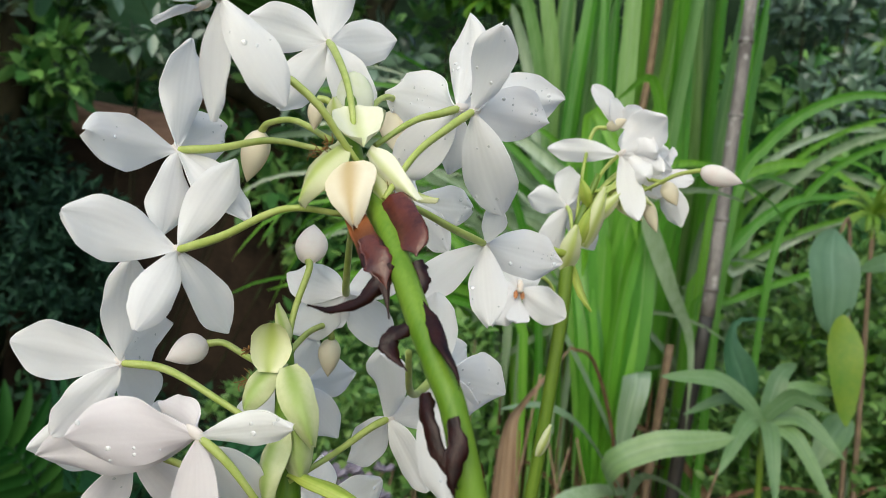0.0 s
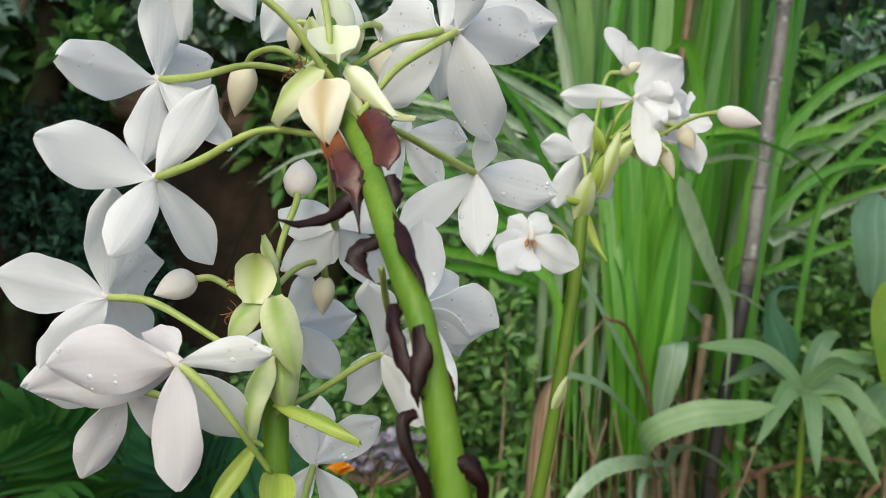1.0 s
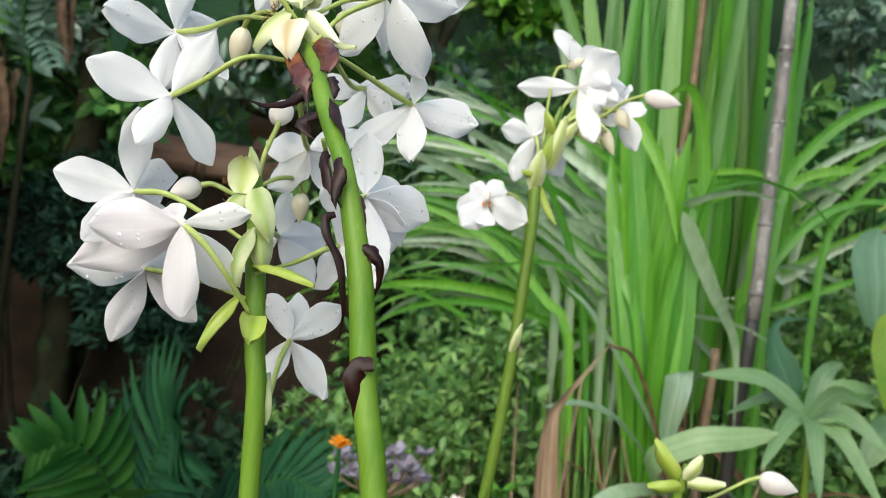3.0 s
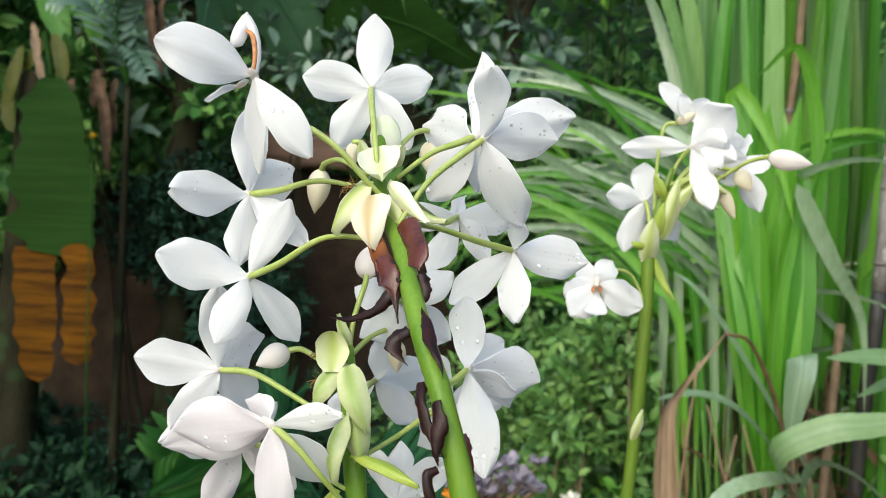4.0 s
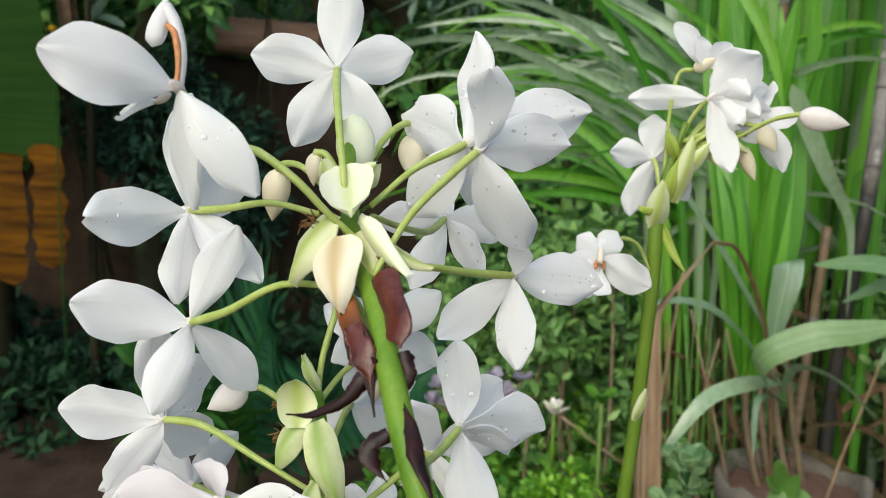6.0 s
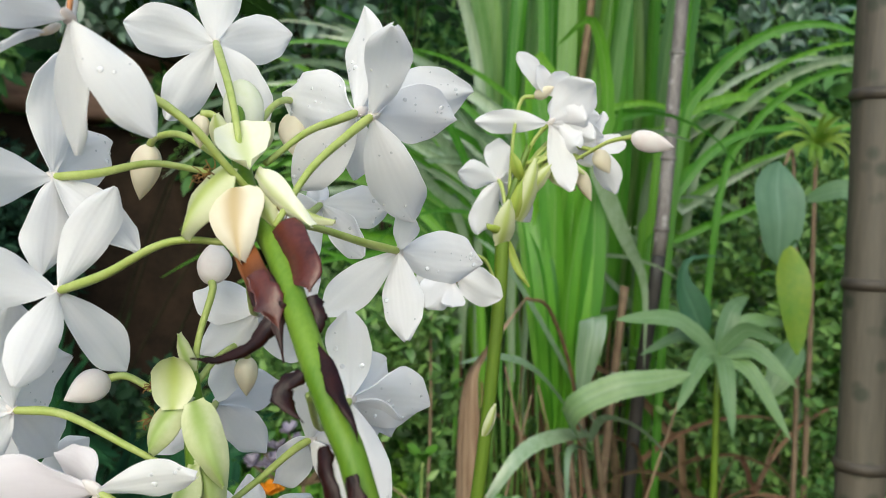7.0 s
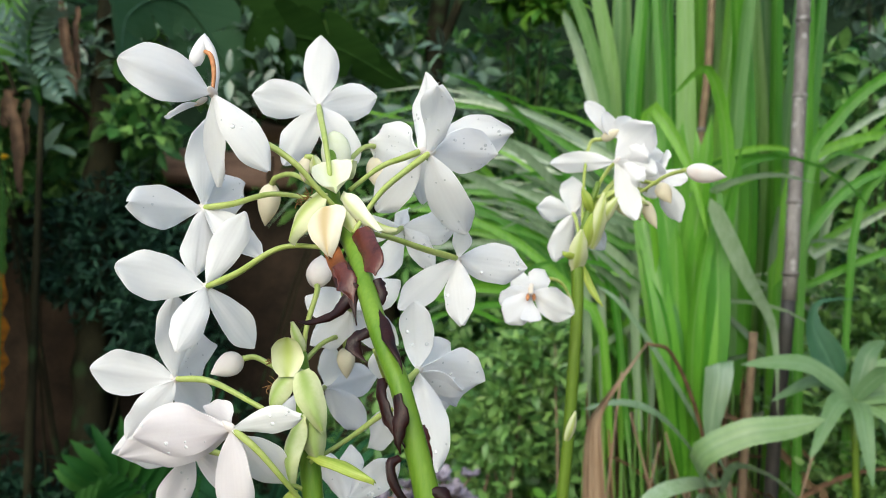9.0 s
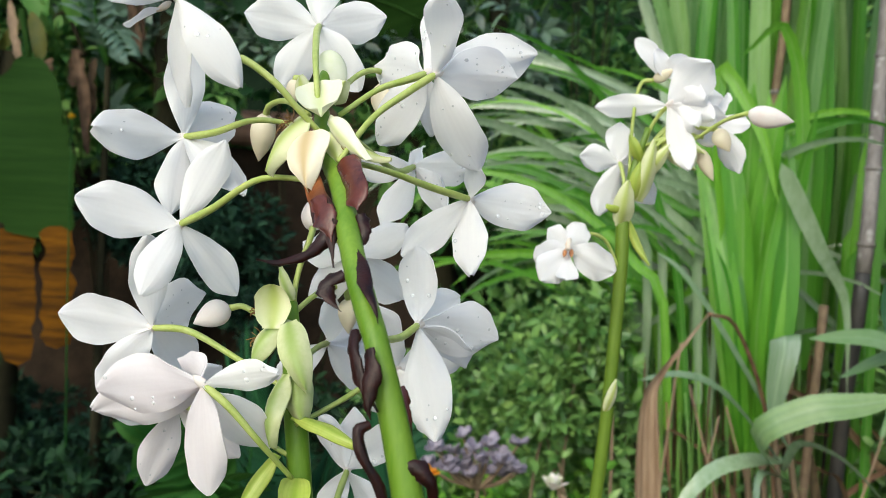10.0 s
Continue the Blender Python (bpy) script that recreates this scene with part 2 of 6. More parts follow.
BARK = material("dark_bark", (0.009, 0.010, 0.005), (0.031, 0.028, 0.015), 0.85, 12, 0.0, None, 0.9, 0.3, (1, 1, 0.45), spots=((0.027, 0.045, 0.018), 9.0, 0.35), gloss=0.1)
DEAD = material("dead_grass", (0.21, 0.135, 0.075), (0.085, 0.052, 0.028), 0.7, 14, 0.1, None, 0.4, 0.45, (4, 4, 0.5), 0.15)
LEAF_SOFT = material("soft_green_leaf", (0.101, 0.236, 0.052), (0.169, 0.314, 0.093), 0.42, 22, 0.3, None, 0.1, 0.45, island=True)
TWIG = material("brown_twig", (0.221, 0.162, 0.102), (0.128, 0.093, 0.060), 0.7, 40, 0.0, None, 0.4, 0.2, gloss=0.2)
LOG = material("cut_timber", (0.334, 0.217, 0.162), (0.145, 0.093, 0.068), 0.8, 10, 0.0, None, 0.5, 0.25, (0.4, 3, 3), gloss=0.15)
LOG_END = material("sawn_end", (0.343, 0.215, 0.143), (0.186, 0.108, 0.072), 0.8, 30, 0.0, None, 0.4)
LEAF_OLIVE = material("olive_leaf", (0.120, 0.120, 0.017), (0.060, 0.078, 0.012), 0.5, 20, 0.3, None, 0.1, 0.2, gloss=0.2)
LEAF_FRESH = material("fresh_leaf", (0.050, 0.171, 0.020), (0.081, 0.234, 0.036), 0.42, 12, 0.3, None, 0.1, 0.3, middle=((0.099, 0.243, 0.054), 0.10, 0.5), gloss=0.2)
# darker copy of SOIL: the shade behind the bushes is put into it
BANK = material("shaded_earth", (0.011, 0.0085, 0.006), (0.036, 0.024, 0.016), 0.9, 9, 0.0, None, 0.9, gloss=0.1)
SOIL = material("dark_soil", (0.030, 0.020, 0.015), (0.068, 0.046, 0.033), 0.9, 6, 0.0, None, 0.8, gloss=0.1)
POT_SOIL = material("red_brown_soil", (0.115, 0.059, 0.042), (0.196, 0.109, 0.078), 0.9, 40, 0.0, None, 0.9)
POT = material("weathered_pot", (0.221, 0.200, 0.170), (0.102, 0.085, 0.068), 0.8, 10, 0.0, None, 0.5, spots=((0.085, 0.093, 0.051), 16.0, 0.3))
ORANGE = material("orange_petal", (0.850, 0.360, 0.020), (0.750, 0.250, 0.010), 0.5, 80, 0.2, None, 0.1)
YELLOW = material("yellow_petal", (0.800, 0.550, 0.030), (0.700, 0.420, 0.020), 0.5, 80, 0.2, None, 0.1)
LEAF_VARIEGATED = material("variegated_leaf", (0.11, 0.24, 0.085), (0.20, 0.34, 0.16), 0.4, 30, 0.25, None, 0.1, 0.3, middle=((0.44, 0.50, 0.24), 0.35, 0.6))
FROND_LIGHT = material("pale_green_stem", (0.136, 0.221, 0.051), (0.187, 0.272, 0.076), 0.5, 30, 0.1, None, 0.1)
LAVENDER = material("lavender_leaf", (0.182, 0.152, 0.205), (0.274, 0.251, 0.304), 0.5, 60, 0.15, None, 0.1, 0.3)
# near-black stands in for woodland shade on the plain backdrop
FAR = material("far_undergrowth_shade", (0.005, 0.011, 0.006), (0.022, 0.041, 0.023), 1.0, 3.5, 0.0, None, 0.5, gloss=0.0)


def water():
    m = bpy.data.materials.new("water_drop")
    m.use_nodes = True
    b = m.node_tree.nodes["Principled BSDF"]
    b.inputs["Base Color"].default_value = (0.93, 0.94, 0.96, 1)
    b.inputs["Roughness"].default_value = 0.02
    b.inputs["IOR"].default_value = 1.33
    b.inputs["Transmission Weight"].default_value = 0.25
    b.inputs["Coat Weight"].default_value = 0.6
    b.inputs["Coat Roughness"].default_value = 0.02
    return m


WATER = water()


# ---------------------------------------------------------------- mesh helpers
def V(*a):
    return Vector(a)


def mesh(name, verts, faces, mat, smooth=True, grid=None):
    """A mesh; grid (rows, cols) also stores how far along and across a sheet each point lies."""
    me = bpy.data.meshes.new(name)
    me.from_pydata([tuple(v) for v in verts], [], faces)
    if grid:
        rows, cols = grid
        one = [(i / rows, 2 * j / cols - 1, 0.0) for i in range(rows + 1) for j in range(cols + 1)]
        sheets = len(verts) // len(one)
        flat = [c for q in one * sheets for c in q] + [0.5, 1.0, 0.0] * (len(verts) - sheets * len(one))
        me.attributes.new("sheet", "FLOAT_VECTOR", "POINT").data.foreach_set("vector", flat)
    me.materials.append(mat)
    if smooth:
        me.polygons.foreach_set("use_smooth", [True] * len(me.polygons))
    me.update()
    return me


def part(name, data, parent=None, label="", **tags):
    """Links a mesh as one object under a thing or part; vertices are in world metres."""
    ob = new(name, data)
    if parent is not None:
        ob.parent = parent
        ob.matrix_parent_inverse = parent.matrix_basis.inverted()
    return tagged(ob, label, **tags)


def thing(name, place, label, category, group="", kind=""):
    ob = new(name)
    ob.empty_display_size = 0.02
    ob.location = place
    return tagged(ob, label, category, group, kind)


def smooth_path(points, n):
    """Points on a Catmull-Rom line through the given ones."""
    p = [Vector(q) for q in points]
    p = [2 * p[0] - p[1]] + p + [2 * p[-1] - p[-2]]
    out = []
    for k in range(n):
        u = k / (n - 1) * (len(p) - 3)
        i = min(int(u), len(p) - 4)
        t = u - i
        a, b, c, d = p[i:i + 4]
        out.append(0.5 * (2 * b + (c - a) * t + (2 * a - 5 * b + 4 * c - d) * t * t + (3 * b - a - 3 * c + d) * t ** 3))
    return out


def frames(path, hint):
    """A tangent, side and normal at each point of a path."""
    out, n = [], Vector(hint)
    for i, p in enumerate(path):
        t = (path[min(i + 1, len(path) - 1)] - path[max(i - 1, 0)]).normalized()
        n = n - t * n.dot(t)
        if n.length < 1e-5:
            n = t.orthogonal()
        n.normalize()
        out.append((t, t.cross(n), n.copy()))
    return out


def tube(points, radii, sides=8, n=12, cap=True):
    path = smooth_path(points, n)
    verts, faces = [], []
    for i, (p, (t, s, nn)) in enumerate(zip(path, frames(path, (0.3, -1, 0.2)))):
        u = i / (n - 1) * (len(radii) - 1)
        k = min(int(u), len(radii) - 2)
        r = radii[k] + (radii[k + 1] - radii[k]) * (u - k)
        for j in range(sides):
            a = 2 * math.pi * j / sides
            verts.append(p + (s * math.cos(a) + nn * math.sin(a)) * r)
    for i in range(n - 1):
        for j in range(sides):
            a, b = i * sides + j, i * sides + (j + 1) % sides
            faces.append((a, b, b + sides, a + sides))
    if cap:
        faces.append(tuple(range(sides))[::-1])
        faces.append(tuple(range((n - 1) * sides, n * sides)))
    return verts, faces


def joined(pieces):
    verts, faces = [], []
    for v, f in pieces:
        k = len(verts)
        verts += v
        faces += [tuple(i + k for i in q) for q in f]
    return verts, faces


def petal(base, tip, facing, width, bend=-0.10, cup=0.10, wave=0.03, thick=0.0005, rise=0.8, fall=0.6, twist=0.0, seed=0,
          rows=20, cols=10, stalk=0.10, groove=0.03, point=0.0, lobe=0.0):
    """A shaped sheet with thickness from base to tip: bend lifts its middle line, cup its edges, along facing."""
    base, tip = Vector(base), Vector(tip)
    d = tip - base
    length = d.length
    d.normalize()
    n = Vector(facing) - d * d.dot(Vector(facing))
    if n.length < 0.05:
        n = d.orthogonal()
    n.normalize()
    s = d.cross(n)
    rng = random.Random(seed)
    ph, ph2 = rng.uniform(0, 6), rng.uniform(0, 6)
    peak = rise / (rise + fall)
    top = peak ** rise * (1 - peak) ** fall
    side = []
    for i in range(rows + 1):
        u = 0.45 * i / rows + 0.55 * (0.5 - 0.5 * math.cos(math.pi * i / rows))
        w = max(u ** rise * (1 - u) ** fall / top, stalk * (1 - u) ** 0.5 if u < 0.4 else 0.0) * width / 2
        w = max(w * (1 - point * max(0.0, (u - 0.8) / 0.2) ** 2 * (1 - u) * 8), 0.0006)
        c, k = math.cos(twist * u), math.sin(twist * u)
        ss, nn = s * c + n * k, n * c - s * k
        for j in range(cols + 1):
            v = 2 * j / cols - 1
            h = bend * length * 4 * u * (1 - u) + cup * width * v * v * min(1, u * 4)
            h += wave * width * v * v * math.sin(9 * u + ph + 2.2 * v) + 0.012 * width * math.sin(5 * u + ph2 + 3 * v)
            h += 0.035 * wave * 10 * width * abs(v) ** 3 * math.sin(21 * u + 5 * ph2 + 2 * v) * u
            h += lobe * width * (abs(v) - v * v) * min(1.0, 3 * u)
            h -= groove * width * math.exp(-(v * 5) ** 2) * (1 - u * 0.6)
            edge = 1 + 0.045 * math.sin(7 * u + ph + 1.5 * v) + 0.035 * math.sin(17 * u + ph2 + 2 * v) * u + 0.016 * math.sin(29 * u + ph + 3 * v) * u
            side.append((base + d * (u * length) + ss * (v * w * edge) + nn * h, nn))
    m = len(side)
    verts = [p + q * thick / 2 for p, q in side] + [p - q * thick / 2 for p, q in side]
    faces = []
    for i in range(rows):
        for j in range(cols):
            a = i * (cols + 1) + j
            f = (a, a + 1, a + cols + 2, a + cols + 1)
            faces.append(f)
            faces.append(tuple(x + m for x in f[::-1]))
    ring = [i for i in range(cols + 1)] + [i * (cols + 1) + cols for i in range(1, rows + 1)]
    ring += [rows * (cols + 1) + j for j in range(cols - 1, -1, -1)] + [i * (cols + 1) for i in range(rows - 1, 0, -1)]
    k = len(verts)
    verts += [verts[a] for a in ring] + [verts[a + m] for a in ring]
    r = len(ring)
    for a in range(r):
        b = (a + 1) % r
        faces.append((k + b, k + a, k + a + r, k + b + r))
    return verts, faces


def pod(base, tip, width, facing=(0, -1, 0), flat=0.8, rise=0.6, fall=0.8, sides=10, n=11, ridge=0.0):
    """A closed bud: round in section, with a blunt base and a pointed tip."""
    base, tip = Vector(base), Vector(tip)
    path = [base.lerp(tip, i / (n - 1)) for i in range(n)]
    t, s, nn = frames([base, tip], facing)[0]
    peak = rise / (rise + fall)
    top = peak ** rise * (1 - peak) ** fall
    verts, faces = [], []
    for i, p in enumerate(path):
        u = i / (n - 1)
        w = max((u + 0.02) ** rise * max(1.0 - u, 0.001) ** fall / top, 0.03) * width / 2
        for j in range(sides):
            a = 2 * math.pi * j / sides
            r = w * (1 + ridge * math.cos(3 * a))
            verts.append(p + s * math.cos(a) * r + nn * math.sin(a) * r * flat)
    for i in range(n - 1):
        for j in range(sides):
            a, b = i * sides + j, i * sides + (j + 1) % sides
            faces.append((a, b, b + sides, a + sides))
    faces += [tuple(range(sides))[::-1], tuple(range((n - 1) * sides, n * sides))]
    return verts, faces


def drop(place, normal, r):
    """A flattened bead of water on a surface."""
    n = Vector(normal).normalized()
    s = n.orthogonal().normalized()
    t = n.cross(s)
    verts, faces = [], []
    for i in range(5):
        a = math.pi / 2 * i / 4
        for j in range(10):
            b = 2 * math.pi * j / 10
            verts.append(Vector(place) + (s * math.cos(b) + t * math.sin(b)) * r * math.cos(a) + n * r * 0.30 * math.sin(a))
    for i in range(4):
        for j in range(10):
            a, b = i * 10 + j, i * 10 + (j + 1) % 10
            faces.append((a, b, b + 10, a + 10))
    faces.append(tuple(range(10))[::-1])
    return verts, faces


def polar(centre, azimuth, elevation, mm):
    a, e = radians(azimuth), radians(elevation)
    return Vector(centre) + Vector((math.cos(a) * math.cos(e), math.sin(a) * math.cos(e), math.sin(e))) * (mm / 1000)


# ---------------------------------------------------------------- setting
gverts, gfaces = [], []
GN = 60
for i in range(GN + 1):
    for j in range(GN + 1):
        u, v = 2 * i / GN - 1, 2 * j / GN - 1
        x, y = 40 * u * abs(u) ** 1.6, 2 + 40 * v * abs(v) ** 1.6
        gverts.append((x, y, 0.05 * noise.noise(Vector((x * 1.3, y * 1.3, 0))) * min(1, 6 / (1 + abs(x) + abs(y)))))
for i in range(GN):
    for j in range(GN):
        a = i * (GN + 1) + j
        gfaces.append((a, a + GN + 1, a + GN + 2, a + 1))
part("ground", mesh("ground", gverts, gfaces, SOIL), None, "dark brown garden soil with leaf litter", category="ground", kind="structure")

# added shell behind everything; the gloom between leaves is put into its colour
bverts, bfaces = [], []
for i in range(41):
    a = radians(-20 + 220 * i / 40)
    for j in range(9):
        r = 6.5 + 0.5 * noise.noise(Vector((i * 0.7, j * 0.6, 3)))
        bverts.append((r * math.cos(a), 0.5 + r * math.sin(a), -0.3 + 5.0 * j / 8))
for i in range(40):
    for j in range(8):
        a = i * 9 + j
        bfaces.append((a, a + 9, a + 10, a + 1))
part("backdrop", mesh("backdrop", bverts, bfaces, FAR), None, "backdrop of far undergrowth, its shade put into the colour", category="backdrop", kind="structure")


# ---------------------------------------------------------------- orchid spikes
def flower(spike, centre, stalk, petals, seed, mat=PETAL, drops=(), label="", old_dim=(), face=None):
    """A white five-petalled flower: stalk, then petals as (azimuth, elevation, length mm, width ratio, bend)."""
    c = Vector(centre)
    path = [Vector(p) for p in stalk] + [c]
    ahead = (c - path[-2]).normalized()
    facing = Vector(face) if face else (ahead + Vector((0, 0.8, 0))).normalized()
    rings = [0.00075, 0.0008, 0.0009, 0.0010, 0.0011, 0.0012, 0.0010]
    head = part("flower", mesh("flower", *tube(path, rings, 9, 20), PEDICEL), spike, label or "white orchid flower on a green stalk")
    ends = []
    for k, (az, el, mm, ratio, bend) in enumerate(petals):
        tip = polar(c, az, el, mm)
        ratio *= 0.90 if abs(el) > 32 else 1.0
        m = PETAL_OLD_DIM if k in old_dim else mat
        v, f = petal(c - facing * 0.0004, tip, facing, mm * ratio / 1000, bend, 0.02 + 0.04 * ((seed + k) % 3), 0.075, seed=seed * 10 + k,
                     rise=0.98, fall=0.66, twist=0.14 * ((seed * 3 + k) % 5 - 2), point=0.7, lobe=(-0.16, 0.12, -0.11, -0.19)[(seed + k) % 4], groove=0.02)
        part("petal", mesh("petal", v, f, m, grid=(20, 10)), head, "faded pinkish petal with shade in its tone" if k in old_dim else "")
        ends.append((tip, v))
    # receptacle behind the petals
    part("receptacle", mesh("receptacle", *pod(c - ahead * 0.002, c + ahead * 0.004, 0.0030), BUD_PINK), head)
    for k, n in drops:
        rng = random.Random(seed * 7 + k)
        v = ends[k][1]
        m = 21 * 11
        for _ in range(n + 2):
            i, j = rng.randrange(7, 18), rng.randrange(1, 10)
            a = i * 11 + j
            for sign, base in ((1, v[a]), (-1, v[a + m])):
                nn = (v[a] - v[a + m]).normalized() * sign
                if nn.y < 0.15:
                    part("water_drop", mesh("water_drop", *drop(base, nn, rng.choice((0.0002, 0.00025, 0.0003, 0.0004, 0.0005, 0.0007))), WATER), head, "clear drop of rain water")
    return head


def towards(c, tip):
    d = Vector(tip) - Vector(c)
    return (math.degrees(math.atan2(d.y, d.x)), math.degrees(math.asin(d.z / d.length)), d.length * 1000)


def spike_of(name_place, label, stem_points, radii, mat, n=26):
    s = thing("orchid_spike", name_place, label, "orchid", "orchid spikes in the garden")
    part("stem", mesh("stem", *tube(stem_points, radii, 14, n), mat), s)
    return s


def bract(spike, base, tip, width, mat, facing=(0, 1, 0.2), bend=-0.12, cup=0.28, label="", seed=1, rise=0.5, fall=0.75, twist=0.0, wave=0.03):
    v, f = petal(base, tip, facing, width / 1000, bend, cup, wave, 0.0004, rise, fall, twist, seed, 12, 8, 0.5, 0.012)
    return part("bract", mesh("bract", v, f, mat, grid=(12, 8)), spike, label)


def bud(spike, stalk, top, tip, width, mat, label):
    b = part("bud", mesh("bud", *pod(top, tip, width / 1000, ridge=0.07, rise=0.62, fall=1.0, sides=14, n=15), mat), spike, label)
    part("stalk", mesh("stalk", *tube(list(stalk) + [top], [0.0009, 0.0009, 0.001, 0.0012], 8, 14), PEDICEL), b)
    return b


# --- the tall front spike with dark dry bracts
tall = spike_of((0.03, 0.18, 0), "tall green orchid spike with white flowers and dark dry bracts",
                [(0.056, 0.142, -0.02), (0.054, 0.143, 0.4), (0.044, 0.147, 0.85), (0.0306, 0.1531, 0.975), (0.0229, 0.1574, 1.01), (0.0174, 0.1619, 1.04), (0.0084, 0.1663, 1.0695), (0.0036, 0.1715, 1.0785), (-0.0014, 0.178, 1.087), (-0.0070, 0.1875, 1.0968), (-0.0130, 0.1985, 1.107), (-0.021, 0.209, 1.117), (-0.0265, 0.219, 1.129), (-0.03, 0.23, 1.143)],
                [0.0038, 0.0038, 0.0037, 0.0036, 0.0036, 0.0035, 0.0028, 0.0029, 0.0029, 0.0029, 0.0028, 0.0026, 0.0022, 0.0015], STEM, 60)
side_flower = flower(tall, (-0.0554, 0.1882, 1.1532), [(-0.0175, 0.2110, 1.1155), (-0.0215, 0.2081, 1.1207), (-0.0272, 0.2031, 1.1273), (-0.0328, 0.2000, 1.1339), (-0.0420, 0.2000, 1.1400), (-0.0490, 0.2040, 1.1410), (-0.0560, 0.2040, 1.1460)],
       [(-139, 14, 28, 0.56, -0.08), (6, -52, 28.3, 0.42, -0.10), (94, -73, 28, 0.31, -0.03)], 1, drops=((1, 2),), face=(0.1, 1, -0.25))
flower(tall, (-0.0430, 0.2580, 1.1630), [(-0.0252, 0.2125, 1.1290), (-0.0270, 0.2150, 1.1370), (-0.0312, 0.2245, 1.1465), (-0.0385, 0.2440, 1.1575)],
       [(104, 82, 28, 0.54, 0.04), (-168, 8, 25, 0.60, 0.04), (34, 15, 24, 0.60, 0.04), (-165, -62, 26, 0.56, -0.06), (-7, -54, 27, 0.56, -0.06)], 2)
flower(tall, (-0.0002, 0.2360, 1.1435), [(-0.0198, 0.2150, 1.1277), (-0.0117, 0.2240, 1.1364), (-0.0050, 0.2310, 1.1405)],
       [(90, 74, 30, 0.42, 0.03), (133, 11, 35, 0.50, 0.03), (30, 15, 37, 0.46, 0.06), (150, -48, 28, 0.58, -0.05), (93, -51, 22, 0.50, -0.03)], 3, drops=((1, 10), (2, 9), (3, 5), (0, 2)))
flower(tall, (0.0040, 0.2290, 1.1420), [(-0.0144, 0.2000, 1.1135), (-0.0088, 0.2105, 1.1265), (-0.0015, 0.2220, 1.1360)],
       [(-75, 46, 26.5, 0.50, 0.06), (35, 4, 27, 0.60, 0.04), (50, -55, 32, 0.52, -0.08)], 4, drops=((1, 9), (2, 3), (0, 1)))
flower(tall, (-0.0760, 0.2310, 1.1220), [(-0.0330, 0.2155, 1.1250), (-0.0480, 0.2210, 1.1265), (-0.0640, 0.2285, 1.1235)],
       [(-118, 0, 29, 0.54, 0.05), (104, 83, 32, 0.44, 0.04), (77, 24, 27, 0.60, 0.05), (-77, -67, 26, 0.50, -0.06), (-13, -35, 30, 0.46, -0.05)], 5, drops=((2, 5), (0, 1)))
flower(tall, (-0.0670, 0.2150, 1.0950), [(-0.0240, 0.2070, 1.1090), (-0.0390, 0.2060, 1.1085), (-0.0545, 0.2100, 1.1000)],
       [(-146, 13, 29, 0.54, 0.04), (24, 65, 28, 0.44, 0.06), (-99, -52, 25, 0.48, -0.06), (49, -48, 28, 0.44, -0.05)], 6)
flower(tall, (0.0120, 0.2510, 1.1070), [(-0.0160, 0.2040, 1.1146), (-0.0070, 0.2200, 1.1130), (0.0030, 0.2360, 1.1095)],
       [(-76, 50, 15, 0.55, 0.05), (24, -6, 27, 0.56, 0.05), (-171, -42, 28, 0.46, 0.02), (-75, -58, 27, 0.46, -0.05)], 7, drops=((1, 10), (3, 1)))
flower(tall, (-0.0136, 0.2804, 1.1189), [(-0.0200, 0.2180, 1.1250), (-0.0180, 0.2400, 1.1200), (-0.0160, 0.2650, 1.1160)],
       [(-21, -1, 22, 0.62, 0.06), (-43, -37, 25, 0.48, 0.03), (-120, -55, 26, 0.48, 0.03), (107, 16, 24, 0.5, 0.03), (-170, -5, 22, 0.5, 0.03)], 8, drops=((0, 6), (1, 2)))
flower(tall, (0.0020, 0.2310, 1.0690), [(-0.0035, 0.1850, 1.0800), (-0.0030, 0.2030, 1.0690), (-0.0012, 0.2200, 1.0660)],
       [(155, 84, 23, 0.60, 0.05), (43, -10, 29, 0.62, 0.05), (-37, -73, 34, 0.46, -0.05), (69, 17, 23, 0.60, 0.02), (65, -31, 30, 0.45, 0.02)], 9, drops=((1, 11), (0, 2), (2, 2)))
flower(tall, (-0.0276, 0.2550, 1.0870), [(-0.0225, 0.2080, 1.1080), (-0.0245, 0.2250, 1.1000), (-0.0265, 0.2430, 1.0900)],
       [(150, 9, 24, 0.55, 0.03), (142, -33, 28, 0.58, 0.02), (116, -50, 15, 0.5, 0.0), (51, -33, 27, 0.55, 0.02), (30, 30, 22, 0.55, 0.02)], 10)

# upright column and lip of the flower that is seen side-on
c0 = Vector((-0.0554, 0.1882, 1.1532))
part("column", mesh("column", *tube([c0, (-0.0556, 0.1900, 1.1602), (-0.0579, 0.1920, 1.1668), (-0.0608, 0.1930, 1.1708)], [0.0011, 0.0012, 0.0013, 0.0015], 10, 16), PETAL_PLAIN), side_flower)
part("column", mesh("column", *tube([(-0.0552, 0.1872, 1.1538), (-0.0556, 0.1886, 1.1598), (-0.0573, 0.1902, 1.1650), (-0.0597, 0.1912, 1.1668)], [0.0005, 0.0007, 0.0008, 0.0006], 8, 14), LIP_ORANGE), side_flower, "rusty orange inner side")
part("column_cap", mesh("column_cap", *pod((-0.0606, 0.1930, 1.1726), (-0.0632, 0.1912, 1.1622), 0.0046, rise=0.7, fall=0.35, ridge=0.06), PETAL_PLAIN), side_flower, "white hood of the column")
v, f = petal((-0.0600, 0.1888, 1.1506), (-0.0702, 0.1906, 1.1463), (0, -0.6, 1), 0.0056, 0.04, 0.2, rise=2.4, fall=0.3, seed=3)
part("lip", mesh("lip", v, f, PETAL, grid=(20, 10)), side_flower, "narrow white lip")
